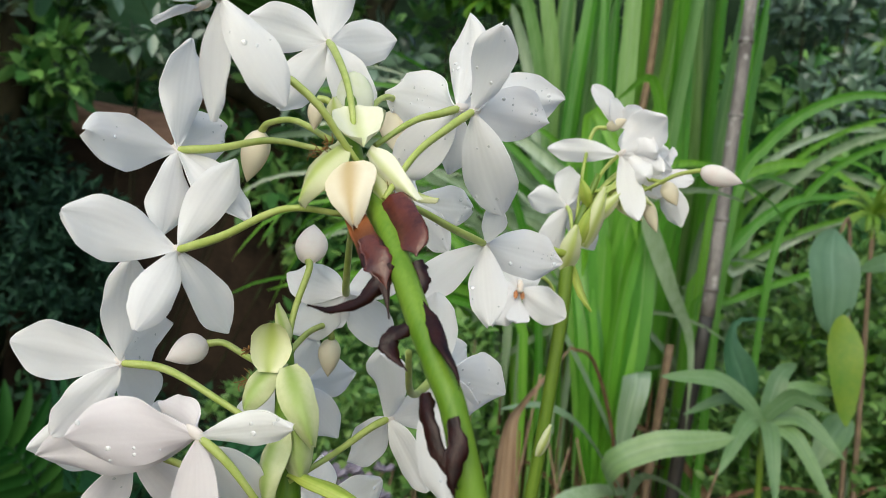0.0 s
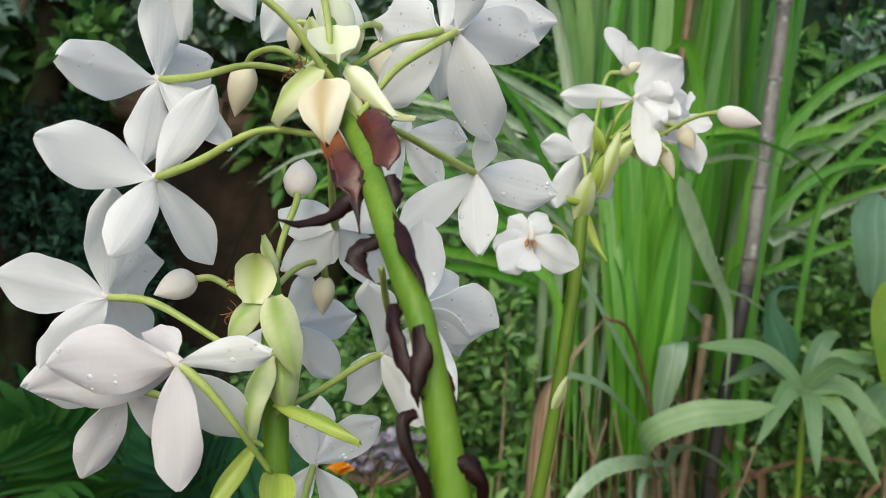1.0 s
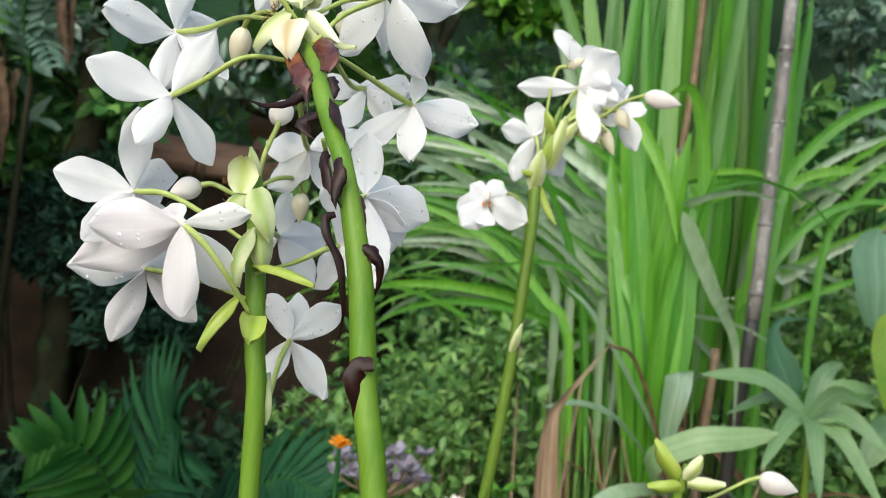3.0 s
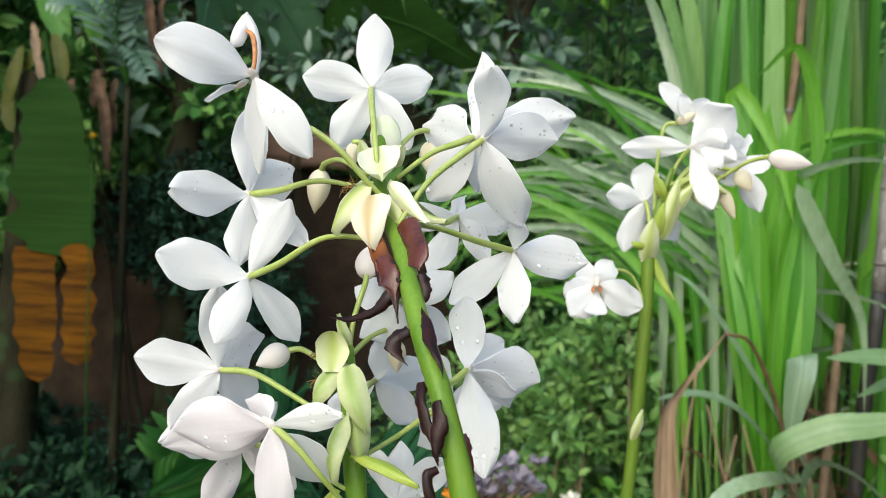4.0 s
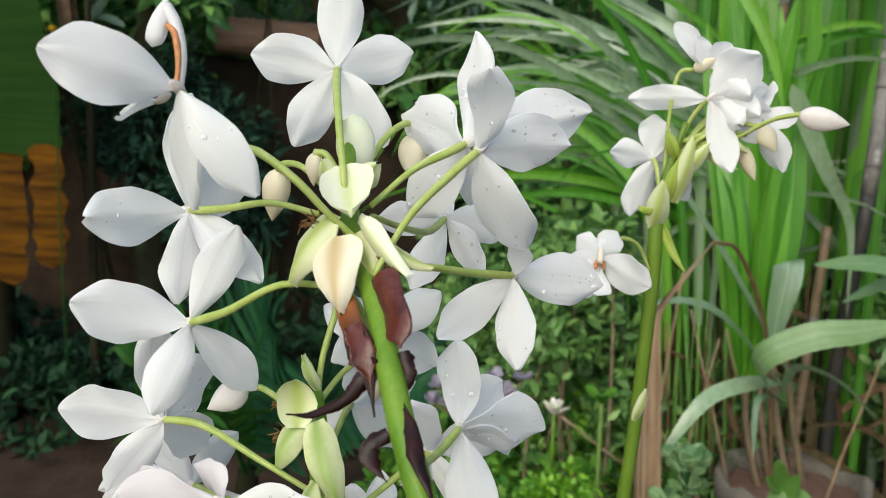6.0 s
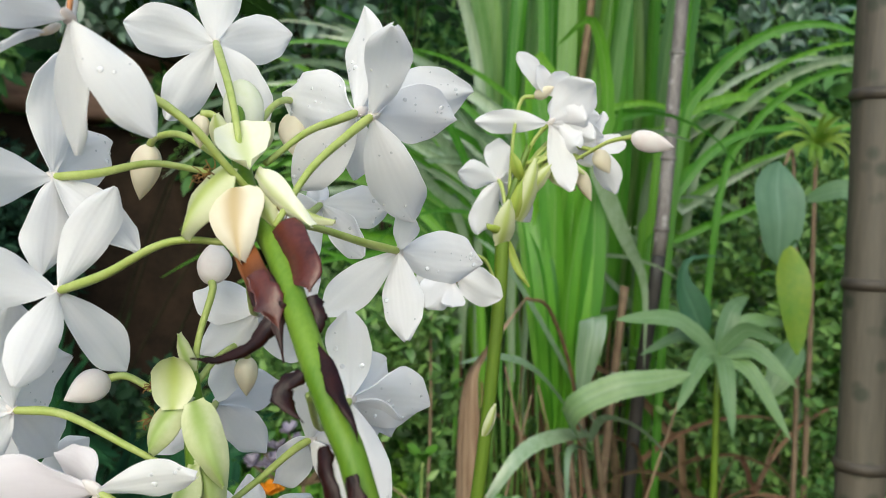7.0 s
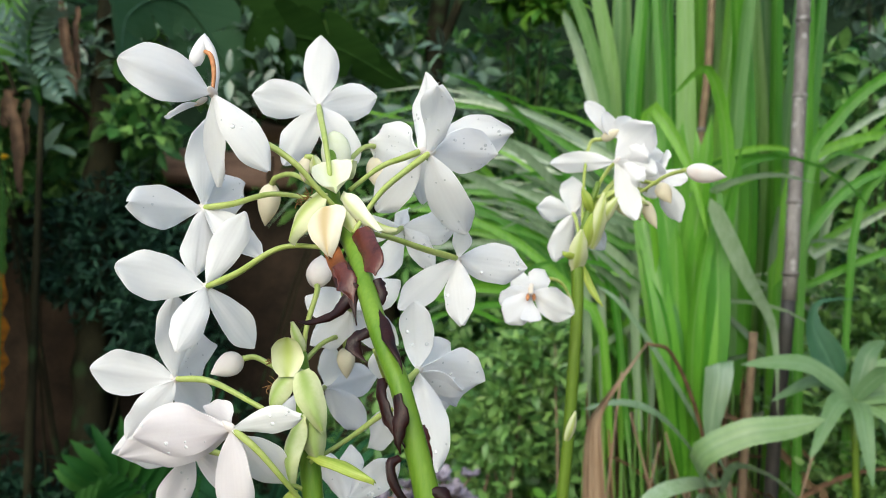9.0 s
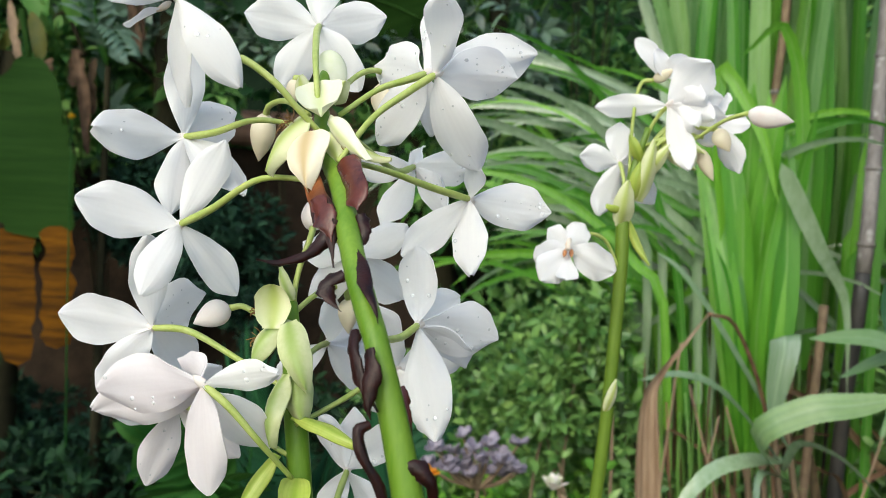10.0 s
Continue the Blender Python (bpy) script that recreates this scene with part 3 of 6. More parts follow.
part("lip", mesh("lip", *pod((-0.0572, 0.1884, 1.1522), (-0.0618, 0.1890, 1.1498), 0.0019), LIP), side_flower, "ochre foot of the lip")

bract(tall, (-0.0240, 0.2030, 1.1214), (-0.0199, 0.1925, 1.1062), 12.6, BRACT_CREAM, bend=-0.12, cup=0.16, label="cream heart-shaped bract with an ochre middle", seed=2, rise=0.34, fall=0.92, wave=0.015)
bract(tall, (-0.0270, 0.2165, 1.1372), (-0.0214, 0.2050, 1.1258), 13.0, BRACT_CUP, (0.1, -1, 0.9), -0.06, 0.20, "pale greenish white cupped bract", 3, 0.42, 0.70, wave=0.03)
bract(tall, (-0.0262, 0.2070, 1.1262), (-0.0345, 0.2000, 1.1105), 9.4, BRACT, (0.6, 1, 0.1), -0.12, 0.26, "pale green folded bract", 4, 0.5, 0.85)
bract(tall, (-0.0203, 0.2080, 1.1255), (-0.0065, 0.199, 1.1140), 6.4, BRACT_CUP, (-0.3, 1, 0.6), -0.06, 0.25, "pale narrow pointed bract", 5, 0.5, 0.9)
bract(tall, (-0.0165, 0.2085, 1.1230), (-0.0018, 0.2060, 1.1155), 4.0, BRACT, (0, 0.6, -1), 0.14, 0.3, "lime curled bract", 9, 0.6, 0.8)
bract(tall, (-0.0215, 0.2090, 1.1215), (-0.0135, 0.201, 1.1120), 6, BRACT, (-0.3, 1, 0.3), -0.06, 0.22, "pale green bract", 6, 0.5, 0.9)
part("bract", mesh("bract", *pod((-0.0278, 0.2300, 1.1340), (-0.0304, 0.2335, 1.1498), 0.0102, fall=0.6, sides=16, n=17, ridge=0.05), BRACT_POD), tall, "whitish hood of a young bract with a green blush")
bract(tall, (-0.0303, 0.2170, 1.1310), (-0.0318, 0.2140, 1.1385), 5, BRACT, (0, 1, 0), -0.1, 0.3, "pale green bract tip", 7)
bract(tall, (-0.0240, 0.2200, 1.1320), (-0.0195, 0.2180, 1.1378), 6, BRACT, (0, 1, 0), -0.1, 0.3, "pale green bract tip", 8)
bud(tall, [(-0.0300, 0.2240, 1.1330), (-0.0345, 0.2250, 1.1390)], (-0.0378, 0.2255, 1.1395), (-0.0378, 0.2250, 1.1310), 4.5, BUD, "small cream bud")
bud(tall, [(-0.0330, 0.2260, 1.1290), (-0.0460, 0.2390, 1.1350), (-0.0560, 0.2500, 1.1350)], (-0.0593, 0.2550, 1.1330), (-0.0626, 0.2580, 1.1172), 8.5, BUD, "drooping cream bud")
bud(tall, [(-0.0260, 0.2270, 1.1350), (-0.0235, 0.2450, 1.1450), (-0.0212, 0.2580, 1.1480)], (-0.0206, 0.2620, 1.1450), (-0.0188, 0.2560, 1.1318), 8.5, BUD, "drooping cream bud")
# dry bracts down the stem
def husk(spike, points, width, mat, label, seed, facing=(0, -1, 0.1), curl=1.3, twist=0.6, blunt=0.5, n=18, cols=8, rag=1.0):
    """A shrivelled, rolled bract along a bent line: curled across, ragged at the edges, drawn out to a point."""
    pts = smooth_path(points, n)
    rng = random.Random(seed)
    ph = rng.uniform(0, 6)
    rows, w0 = [], width / 1750
    for i, (p, (t, s, nn)) in enumerate(zip(pts, frames(pts, facing))):
        u = i / (n - 1)
        w = w0 * (0.35 + 0.65 * math.sin(math.pi * min(1.0, 0.12 + u * 0.9)) ** 0.7) * (1 - u ** (2 + 4 * blunt)) * (1 + 0.14 * math.sin(9 * u + ph))
        w = max(w, w0 * 0.06)
        c = 0.72 * curl * (0.75 + 0.35 * math.sin(5 * u + ph))
        a0 = twist * (u - 0.3) + 0.15 * math.sin(8 * u + ph)
        for j in range(cols + 1):
            g = 2 * j / cols - 1
            a = g * c
            x, y = math.sin(a) / c, (math.cos(a) - 1) / c
            x *= 1 + (0.12 * math.sin(19 * u + ph + 2 * g) + 0.10 * math.sin(37 * u + 3 * ph)) * abs(g) * rag
            x, y = x * math.cos(a0) - y * math.sin(a0), x * math.sin(a0) + y * math.cos(a0)
            rows.append((p + s * (x * w) + nn * (y * w + 0.00012 * math.sin(31 * u + 7 * g + ph)), nn))
    m = len(rows)
    verts = [q for q, _ in rows] + [q - k * 0.0003 for q, k in rows]
    faces = []
    for i in range(n - 1):
        for j in range(cols):
            a = i * (cols + 1) + j
            f = (a, a + 1, a + cols + 2, a + cols + 1)
            faces += [f, tuple(x + m for x in f[::-1])]
        for j in (0, cols):
            a, b = i * (cols + 1) + j, (i + 1) * (cols + 1) + j
            faces.append((a, b, b + m, a + m))
    return part("bract", mesh("bract", verts, faces, mat, grid=(n - 1, cols)), spike, label)


husk(tall, [(-0.0210, 0.1966, 1.1090), (-0.0157, 0.1902, 1.1020), (-0.0115, 0.1862, 1.0963), (-0.0085, 0.1825, 1.0869)], 6.6, BRACT_RUST, "rust-brown dry bract turning black at the tip", 11, curl=1.1, twist=0.2, blunt=0.1, rag=0.3)
husk(tall, [(-0.0168, 0.1909, 1.1040), (-0.0126, 0.1863, 1.0985), (-0.0099, 0.1844, 1.0930)], 5.5, BRACT_MAROON, "folded maroon dry bract", 12, curl=1.0, twist=-0.3, blunt=0.5)
husk(tall, [(-0.0131, 0.1995, 1.1145), (-0.0088, 0.1931, 1.1090), (-0.0056, 0.1882, 1.1042), (-0.0045, 0.1866, 1.1010)], 8.2, BRACT_MAROON, "purple-brown dry bract", 13, (-0.25, -1, 0.1), 1.0, 0.0, 0.4, rag=0.2)
husk(tall, [(-0.0045, 0.1876, 1.1000), (-0.0028, 0.1857, 1.0960), (-0.0028, 0.1844, 1.0915)], 4.6, BRACT_DRY, "dark brown shrivelled bract tip", 14, curl=1.6)
husk(tall, [(-0.0096, 0.1858, 1.0985), (-0.0117, 0.1856, 1.0940), (-0.0148, 0.1825, 1.0903), (-0.0202, 0.1785, 1.0877), (-0.0251, 0.1755, 1.0882)], 4.4, BRACT_DRY, "black curled bract", 15, (0.2, -1, 0.5), 1.5, 0.5, 0.0)
husk(tall, [(-0.0060, 0.1826, 1.0939), (-0.0004, 0.1765, 1.0896), (0.0037, 0.1700, 1.0845), (0.0074, 0.1658, 1.0795), (0.0081, 0.1654, 1.0761)], 2.9, BRACT_DRY, "dark grey-brown strip of dry bract", 17, (0.4, -1, 0.2), 1.7, 1.6, 0.6)
husk(tall, [(-0.0039, 0.1765, 1.0863), (-0.0072, 0.1746, 1.0839), (-0.0062, 0.1734, 1.0809), (-0.0027, 0.1723, 1.0776)], 4.0, BRACT_DRY, "dark brown shrivelled bract", 16, (-0.4, -1, 0.1), 1.4)
husk(tall, [(0.0010, 0.1693, 1.0740), (0.0022, 0.1653, 1.0699), (0.0056, 0.1624, 1.0639), (0.0100, 0.1614, 1.0580)], 4.0, BRACT_DRY, "dark maroon shrivelled bract", 18, (-0.4, -1, 0), 1.4, 0.5, 0.2)
husk(tall, [(0.0073, 0.1614, 1.0714), (0.0088, 0.1588, 1.0663), (0.0086, 0.1576, 1.0604), (0.0095, 0.1577, 1.0571)], 3.7, BRACT_DRY, "dark purple-brown bract", 19, (-0.1, -1, 0), 1.5, 0.4, 0.5)
husk(tall, [(0.0092, 0.1588, 1.0562), (0.0073, 0.1572, 1.0548), (0.0089, 0.1565, 1.0493), (0.0128, 0.1573, 1.0422), (0.0144, 0.1584, 1.0333), (0.0145, 0.1597, 1.0267), (0.0126, 0.1608, 1.0192)], 3.2, BRACT_DRY, "long dark curled ribbon of dry bract", 21, (-0.3, -1, 0), 1.6, 1.2, 0.0, 26)
husk(tall, [(0.0129, 0.1690, 1.0625), (0.0152, 0.1667, 1.0571), (0.0170, 0.1651, 1.0505)], 2.8, BRACT_MAROON, "rust-brown dry bract", 20, (0.6, -1, 0), 1.2)
husk(tall, [(0.0166, 0.1600, 1.0471), (0.0201, 0.1604, 1.0468), (0.0225, 0.1608, 1.0437), (0.0229, 0.1621, 1.0387), (0.0210, 0.1629, 1.0335)], 4.0, BRACT_DRY, "dark brown curled bract", 23, (0.3, -1, 0.2), 1.4, 0.5, 0.1)
husk(tall, [(0.0251, 0.1542, 1.0178), (0.0211, 0.1532, 1.0166), (0.0208, 0.1528, 1.0110), (0.0226, 0.1545, 1.0026), (0.0237, 0.1557, 0.9960)], 5.2, BRACT_DRY, "dark brown shrivelled bract", 24, (-0.2, -1, 0.2), 1.2, 0.3, 0.0)

# --- the lower spike behind it, with pale green bracts
low = spike_of((-0.02, 0.225, 0), "shorter green orchid spike with white flowers and pale bracts",
               [(-0.012, 0.222, -0.02), (-0.015, 0.223, 0.4), (-0.022, 0.224, 0.85), (-0.0263, 0.225, 0.9809), (-0.0298, 0.226, 1.0105), (-0.0347, 0.230, 1.0402), (-0.0383, 0.234, 1.0600), (-0.0410, 0.238, 1.0720)],
               [0.0038, 0.0037, 0.0036, 0.0035, 0.0036, 0.0036, 0.0030, 0.0022], STEM, 44)
flower(low, (-0.0840, 0.2310, 1.0620), [(-0.0358, 0.2270, 1.0467), (-0.0520, 0.2262, 1.0550), (-0.0700, 0.2290, 1.0620)],
       [(-157, 8, 28, 0.56, 0.03), (-72, 72, 31, 0.44, 0.04), (82, 20, 28, 0.62, 0.03), (-148, -53, 25, 0.56, -0.06), (85, -36, 30, 0.55, -0.04)], 21, drops=((2, 9),))
# most petals here take the faded tone, which also paints in shade
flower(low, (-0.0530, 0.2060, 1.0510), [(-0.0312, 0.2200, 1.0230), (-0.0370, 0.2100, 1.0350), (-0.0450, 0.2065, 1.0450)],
       [(-177, -7, 32, 0.54, 0.06), (-10, 13, 24.5, 0.36, 0.06), (0, -84, 31, 0.46, -0.03), (51, -44, 30, 0.52, -0.04), (139, 12, 20, 0.50, 0.10), (*towards((-0.0530, 0.2060, 1.0510), (-0.1040, 0.2330, 1.0337)), 0.30, 0.05)], 22, drops=((0, 5), (1, 2), (3, 1)), old_dim=(0, 2, 4, 5), face=(0.05, 1, 0.25))
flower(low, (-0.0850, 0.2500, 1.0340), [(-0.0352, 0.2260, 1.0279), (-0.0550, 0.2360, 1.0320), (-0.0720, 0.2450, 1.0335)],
       [(-166, -4, 28.5, 0.56, 0.03), (169, -69, 31.5, 0.44, -0.03), (25, -41, 28.5, 0.46, -0.02), (75, 25, 24, 0.50, 0.02), (170, 45, 22, 0.50, 0.02)], 23, drops=((0, 6), (1, 3)), old_dim=(1, 2))
flower(low, (-0.0445, 0.2850, 1.0534), [(-0.0374, 0.2370, 1.0527), (-0.0400, 0.2550, 1.0540), (-0.0430, 0.2730, 1.0540)],
       [(-65, 45, 25, 0.46, 0.03), (53, 7, 28, 0.52, 0.03), (40, -45, 27, 0.52, 0.02), (-170, -40, 25, 0.5, 0.02)], 24)
flower(low, (-0.0103, 0.2550, 1.0515), [(-0.0330, 0.2260, 1.0370), (-0.0234, 0.2400, 1.0427), (-0.0150, 0.2500, 1.0490)],
       [(131, -44, 26, 0.52, 0.03), (-98, 46, 30, 0.48, 0.04), (-35, -45, 25, 0.50, 0.02), (20, 15, 24, 0.55, 0.02)], 25)
flower(low, (-0.0300, 0.2700, 1.0120), [(-0.0240, 0.2270, 0.9860), (-0.0262, 0.2380, 0.9930), (-0.0290, 0.2560, 1.0050)],
       [(170, 55, 21, 0.60, 0.03), (16, 39, 25, 0.56, 0.03), (-7, -51, 28, 0.50, 0.02), (-166, -64, 20, 0.55, 0.02), (102, 50, 24, 0.50, 0.02)], 26, drops=((1, 5), (0, 3), (2, 2)))
bract(low, (-0.0405, 0.2340, 1.0675), (-0.0470, 0.224, 1.0550), 8.8, BRACT_LOW, (0.4, 1, 0.1), -0.16, 0.26, "pale green boat-shaped bract", 31, 0.45, 0.6)
bract(low, (-0.0374, 0.2280, 1.0672), (-0.0265, 0.2165, 1.0496), 9.8, BRACT_LOW, (-0.3, 1, 0.1), -0.16, 0.26, "pale green boat-shaped bract", 32, 0.42, 0.72)
bract(low, (-0.0424, 0.2275, 1.0650), (-0.0432, 0.2290, 1.0782), 11.0, BRACT, (0.15, -1, 0.2), -0.14, 0.22, "pale green hooded bract with a cream rim", 33, 0.45, 0.45)
bract(low, (-0.0340, 0.2260, 1.0535), (-0.0288, 0.2210, 1.0385), 9, BRACT_LOW, (-0.3, 1, 0.1), -0.18, 0.36, "pale green boat-shaped bract", 37)
bract(low, (-0.0352, 0.2230, 1.0525), (-0.0368, 0.2160, 1.0325), 8.4, BRACT_LOW, (0.5, 1, 0.1), -0.16, 0.26, "pale green boat-shaped bract", 34)
bract(low, (-0.0326, 0.2230, 1.0403), (-0.0080, 0.212, 1.0360), 5, BRACT_LEAF, (0, 0.6, -1), -0.06, 0.3, "narrow lime green bract", 35, 0.6, 0.8)
bract(low, (-0.0370, 0.2230, 1.0285), (-0.0455, 0.212, 1.0100), 6.4, BRACT_LEAF, (0.5, 1, 0), -0.10, 0.3, "lime green folded bract", 36)
bract(low, (-0.0300, 0.2215, 1.0225), (-0.0265, 0.2080, 1.0135), 9, BRACT_LEAF, (0, 0.3, 1), 0.12, 0.25, "lime green cupped bract at a stem joint", 38, 0.4, 0.4)
bract(low, (-0.0235, 0.2270, 0.9850), (-0.0248, 0.2280, 1.0030), 4.5, BRACT_LOW, (0, 1, 0), -0.12, 0.35, "pale green bract hugging a stalk", 39)
bract(low, (-0.0400, 0.2370, 1.0730), (-0.0440, 0.2350, 1.0830), 4, BRACT_LOW, (0, 1, 0), -0.12, 0.35, "pale green bract tip", 40)
bud(low, [(-0.0400, 0.2370, 1.0640), (-0.0400, 0.2400, 1.0800), (-0.0382, 0.2460, 1.0930)], (-0.0393, 0.2500, 1.0955), (-0.0408, 0.2600, 1.1068), 9.5, BUD_PINK, "cream bud with a pink flush")
bud(low, [(-0.0400, 0.2390, 1.0690), (-0.0370, 0.2520, 1.0745), (-0.0335, 0.2660, 1.0760)], (-0.0325, 0.2700, 1.0715), (-0.0325, 0.2720, 1.0590), 7, BUD, "drooping cream bud")
bud(low, [(-0.0420, 0.2370, 1.0640), (-0.0510, 0.2420, 1.0660), (-0.0600, 0.2455, 1.0690)], (-0.0650, 0.2460, 1.0682), (-0.0745, 0.2395, 1.0630), 8.6, BUD_PINK, "cream bud with a pink flush")

# --- the spike further back
back = spike_of((0.02, 0.44, 0), "slender green orchid spike with a small head of white flowers",
                [(0.030, 0.44, -0.02), (0.038, 0.44, 0.5), (0.0500, 0.44, 0.86), (0.0563, 0.44, 0.9403), (0.0618, 0.44, 1.0063), (0.0650, 0.44, 1.0791), (0.0651, 0.44, 1.1100), (0.0690, 0.44, 1.1350), (0.0753, 0.44, 1.1572)],
                [0.0036, 0.0035, 0.0034, 0.0034, 0.0034, 0.0035, 0.0036, 0.0024, 0.0014], STEM_DARK, 44)


A = (0.0842, 0.435, 1.1681)
flower(back, A, [(0.0720, 0.440, 1.1400), (0.0760, 0.440, 1.1560), (0.0805, 0.438, 1.1640)],
       [(*towards(A, (0.0477, 0.440, 1.1672)), 0.34, 0.06), (*towards(A, (0.0955, 0.425, 1.1350)), 0.40, 0.05), (*towards(A, (0.1035, 0.426, 1.1880)), 0.85, 0.08),
        (*towards(A, (0.1120, 0.448, 1.1745)), 0.50, 0.05), (*towards(A, (0.1080, 0.436, 1.1580)), 0.62, 0.04)], 41, face=(0.2, 1, 0.2))
E2 = (0.0960, 0.450, 1.1650)
flower(back, E2, [(0.0740, 0.442, 1.1450), (0.0820, 0.446, 1.1560), (0.0900, 0.449, 1.1630)],
       [(*towards(E2, (0.1130, 0.442, 1.1640)), 0.6, 0.05), (*towards(E2, (0.0900, 0.455, 1.1860)), 0.6, 0.05), (*towards(E2, (0.1050, 0.446, 1.1830)), 0.6, 0.05),
        (*towards(E2, (0.1080, 0.440, 1.1490)), 0.55, 0.05)], 45, face=(-0.2, 1, 0.2))
B = (0.0616, 0.445, 1.1394)
flower(back, B, [(0.0665, 0.438, 1.1150), (0.0650, 0.436, 1.1250), (0.0632, 0.439, 1.1350)],
       [(*towards(B, (0.0611, 0.447, 1.1605)), 0.80, 0.04), (*towards(B, (0.0408, 0.443, 1.1420)), 0.68, 0.04), (*towards(B, (0.0522, 0.445, 1.1110)), 0.55, 0.04),
        (*towards(B, (0.0811, 0.46, 1.1190)), 0.50, 0.04), (*towards(B, (0.0740, 0.452, 1.1430)), 0.60, 0.04)], 42)
C = (0.0396, 0.412, 1.0945)
cf = flower(back, C, [(0.0640, 0.438, 1.0845), (0.0560, 0.434, 1.0990), (0.0450, 0.425, 1.1010)],
            [(*towards(C, (0.0230, 0.410, 1.0870)), 0.85, -0.08), (*towards(C, (0.0275, 0.402, 1.0775)), 0.80, -0.06), (*towards(C, (0.0622, 0.403, 1.0835)), 0.66, -0.06),
             (*towards(C, (0.0465, 0.416, 1.1060)), 1.0, -0.05), (*towards(C, (0.0285, 0.416, 1.1030)), 0.9, -0.05)], 43, label="small white flower facing forward with an orange throat", face=(0, 1, 0.2))
part("lip", mesh("lip", *petal(C, (0.0399, 0.400, 1.0785), (0, -1, 0.4), 0.011, 0.02, 0.1, rise=2.2, fall=0.25, seed=5), PETAL, grid=(20, 10)), cf)
part("column", mesh("column", *tube([(0.0396, 0.410, 1.0980), (0.0396, 0.4045, 1.0960), (0.0396, 0.4025, 1.0930)], [0.0012, 0.0016, 0.0012], 8, 8), LIP), cf)
for dx in (-0.0013, 0.0013):
    part("throat_ridge", mesh("throat_ridge", *pod((0.0396 + dx, 0.408, 1.0935), (0.0396 + dx * 1.4, 0.4035, 1.0895), 0.0022), LIP_ORANGE), cf)
Dd = (0.1078, 0.447, 1.1616)
flower(back, Dd, [(0.0760, 0.442, 1.1480), (0.0880, 0.444, 1.1600), (0.1000, 0.446, 1.1640)],
       [(*towards(Dd, (0.1212, 0.443, 1.1355)), 0.52, 0.05), (*towards(Dd, (0.1255, 0.445, 1.1606)), 0.65, 0.04), (*towards(Dd, (0.1150, 0.455, 1.1780)), 0.5, 0.04)], 44)
for k, (bx, by, bz, tx, ty, tz, w) in enumerate([(0.0690, 0.437, 1.1200, 0.0720, 0.432, 1.1390, 7), (0.0760, 0.437, 1.1330, 0.0860, 0.431, 1.1480, 7), (0.0800, 0.438, 1.1400, 0.0930, 0.434, 1.1540, 6),
                                                 (0.0850, 0.438, 1.1440, 0.0990, 0.434, 1.1360, 6), (0.0720, 0.438, 1.1400, 0.0660, 0.434, 1.1530, 6), (0.0900, 0.438, 1.1520, 0.1030, 0.434, 1.1440, 5)]):
    bract(back, (bx, by, bz), (tx, ty, tz), w, BRACT if k % 2 else BRACT_LEAF, (0.1, 1, 0.1), -0.14, 0.25, "pale yellow-green bract", 80 + k)
for k in range(5):
    a = (0.0700 + 0.003 * k, 0.440, 1.1250 + 0.004 * k)
    b = (0.0780 + 0.006 * k, 0.438 - 0.001 * k, 1.1500 + 0.002 * (k % 3))
    part("stalk", mesh("stalk", *tube([a, (a[0] + 0.003, 0.437, a[2] + 0.014), b], [0.0011, 0.0010, 0.0009], 7, 9), PEDICEL), back)
bud(back, [(0.0720, 0.440, 1.1430), (0.0946, 0.434, 1.1494), (0.1100, 0.422, 1.1590)], (0.1200, 0.414, 1.1618), (0.1404, 0.413, 1.1580), 10, BUD_PINK, "long white bud with a pink flush")
bud(back, [(0.0668, 0.440, 1.1300), (0.0672, 0.440, 1.1600), (0.0700, 0.440, 1.1790)], (0.0765, 0.440, 1.1815), (0.0860, 0.438, 1.1868), 6, BUD, "opening cream bud on an arched stalk")
bud(back, [(0.0740, 0.440, 1.1480), (0.0950, 0.440, 1.1570)], (0.1080, 0.432, 1.1560), (0.1145, 0.430, 1.1450), 8.5, BUD, "cream bud")
bud(back, [(0.0740, 0.440, 1.1480), (0.0930, 0.440, 1.1510)], (0.1010, 0.440, 1.1470), (0.1085, 0.440, 1.1310), 7, BUD, "withering brownish bud")
bud(back, [(0.0740, 0.440, 1.1480), (0.0880, 0.438, 1.1530)], (0.0960, 0.436, 1.1480), (0.0985, 0.436, 1.1370), 5.5, BRACT_POD, "small green bud")
for tip, w in (((0.0663, 0.438, 1.2022), 0.011), ((0.0925, 0.436, 1.1930), 0.012), ((0.0760, 0.434, 1.1960), 0.009)):
    v, f = petal((0.0825, 0.440, 1.1830), tip, (0.3, -1, 0.2), w, 0.05, 0.12, 0.08, seed=9 + int(w * 1e4), rise=0.7, fall=0.6)
    part("petal", mesh("petal", v, f, PETAL, grid=(20, 10)), back, "white petal of an opening bud")
for k, (tip, w) in enumerate((((0.1010, 0.428, 1.1700), 0.016), ((0.0960, 0.424, 1.1570), 0.012), ((0.1060, 0.430, 1.1610), 0.012))):
    v, f = petal((0.0880, 0.436, 1.1680), tip, (-0.2, 1, 0.5), w, 0.12, 0.3, 0.12, seed=70 + k, rise=0.7, fall=0.6)
    part("petal", mesh("petal", v, f, PETAL, grid=(20, 10)), back, "crumpled white inner petal")
bract(back, (0.0635, 0.4385, 1.1060), (0.0665, 0.4310, 1.1290), 11, BRACT, (0, 1, 0), -0.12, 0.3, "pale green bract", 51)
bract(back, (0.0720, 0.4380, 1.1190), (0.0785, 0.4310, 1.1500), 9, BRACT, (-0.2, 1, 0), -0.12, 0.3, "pale green bract", 52)
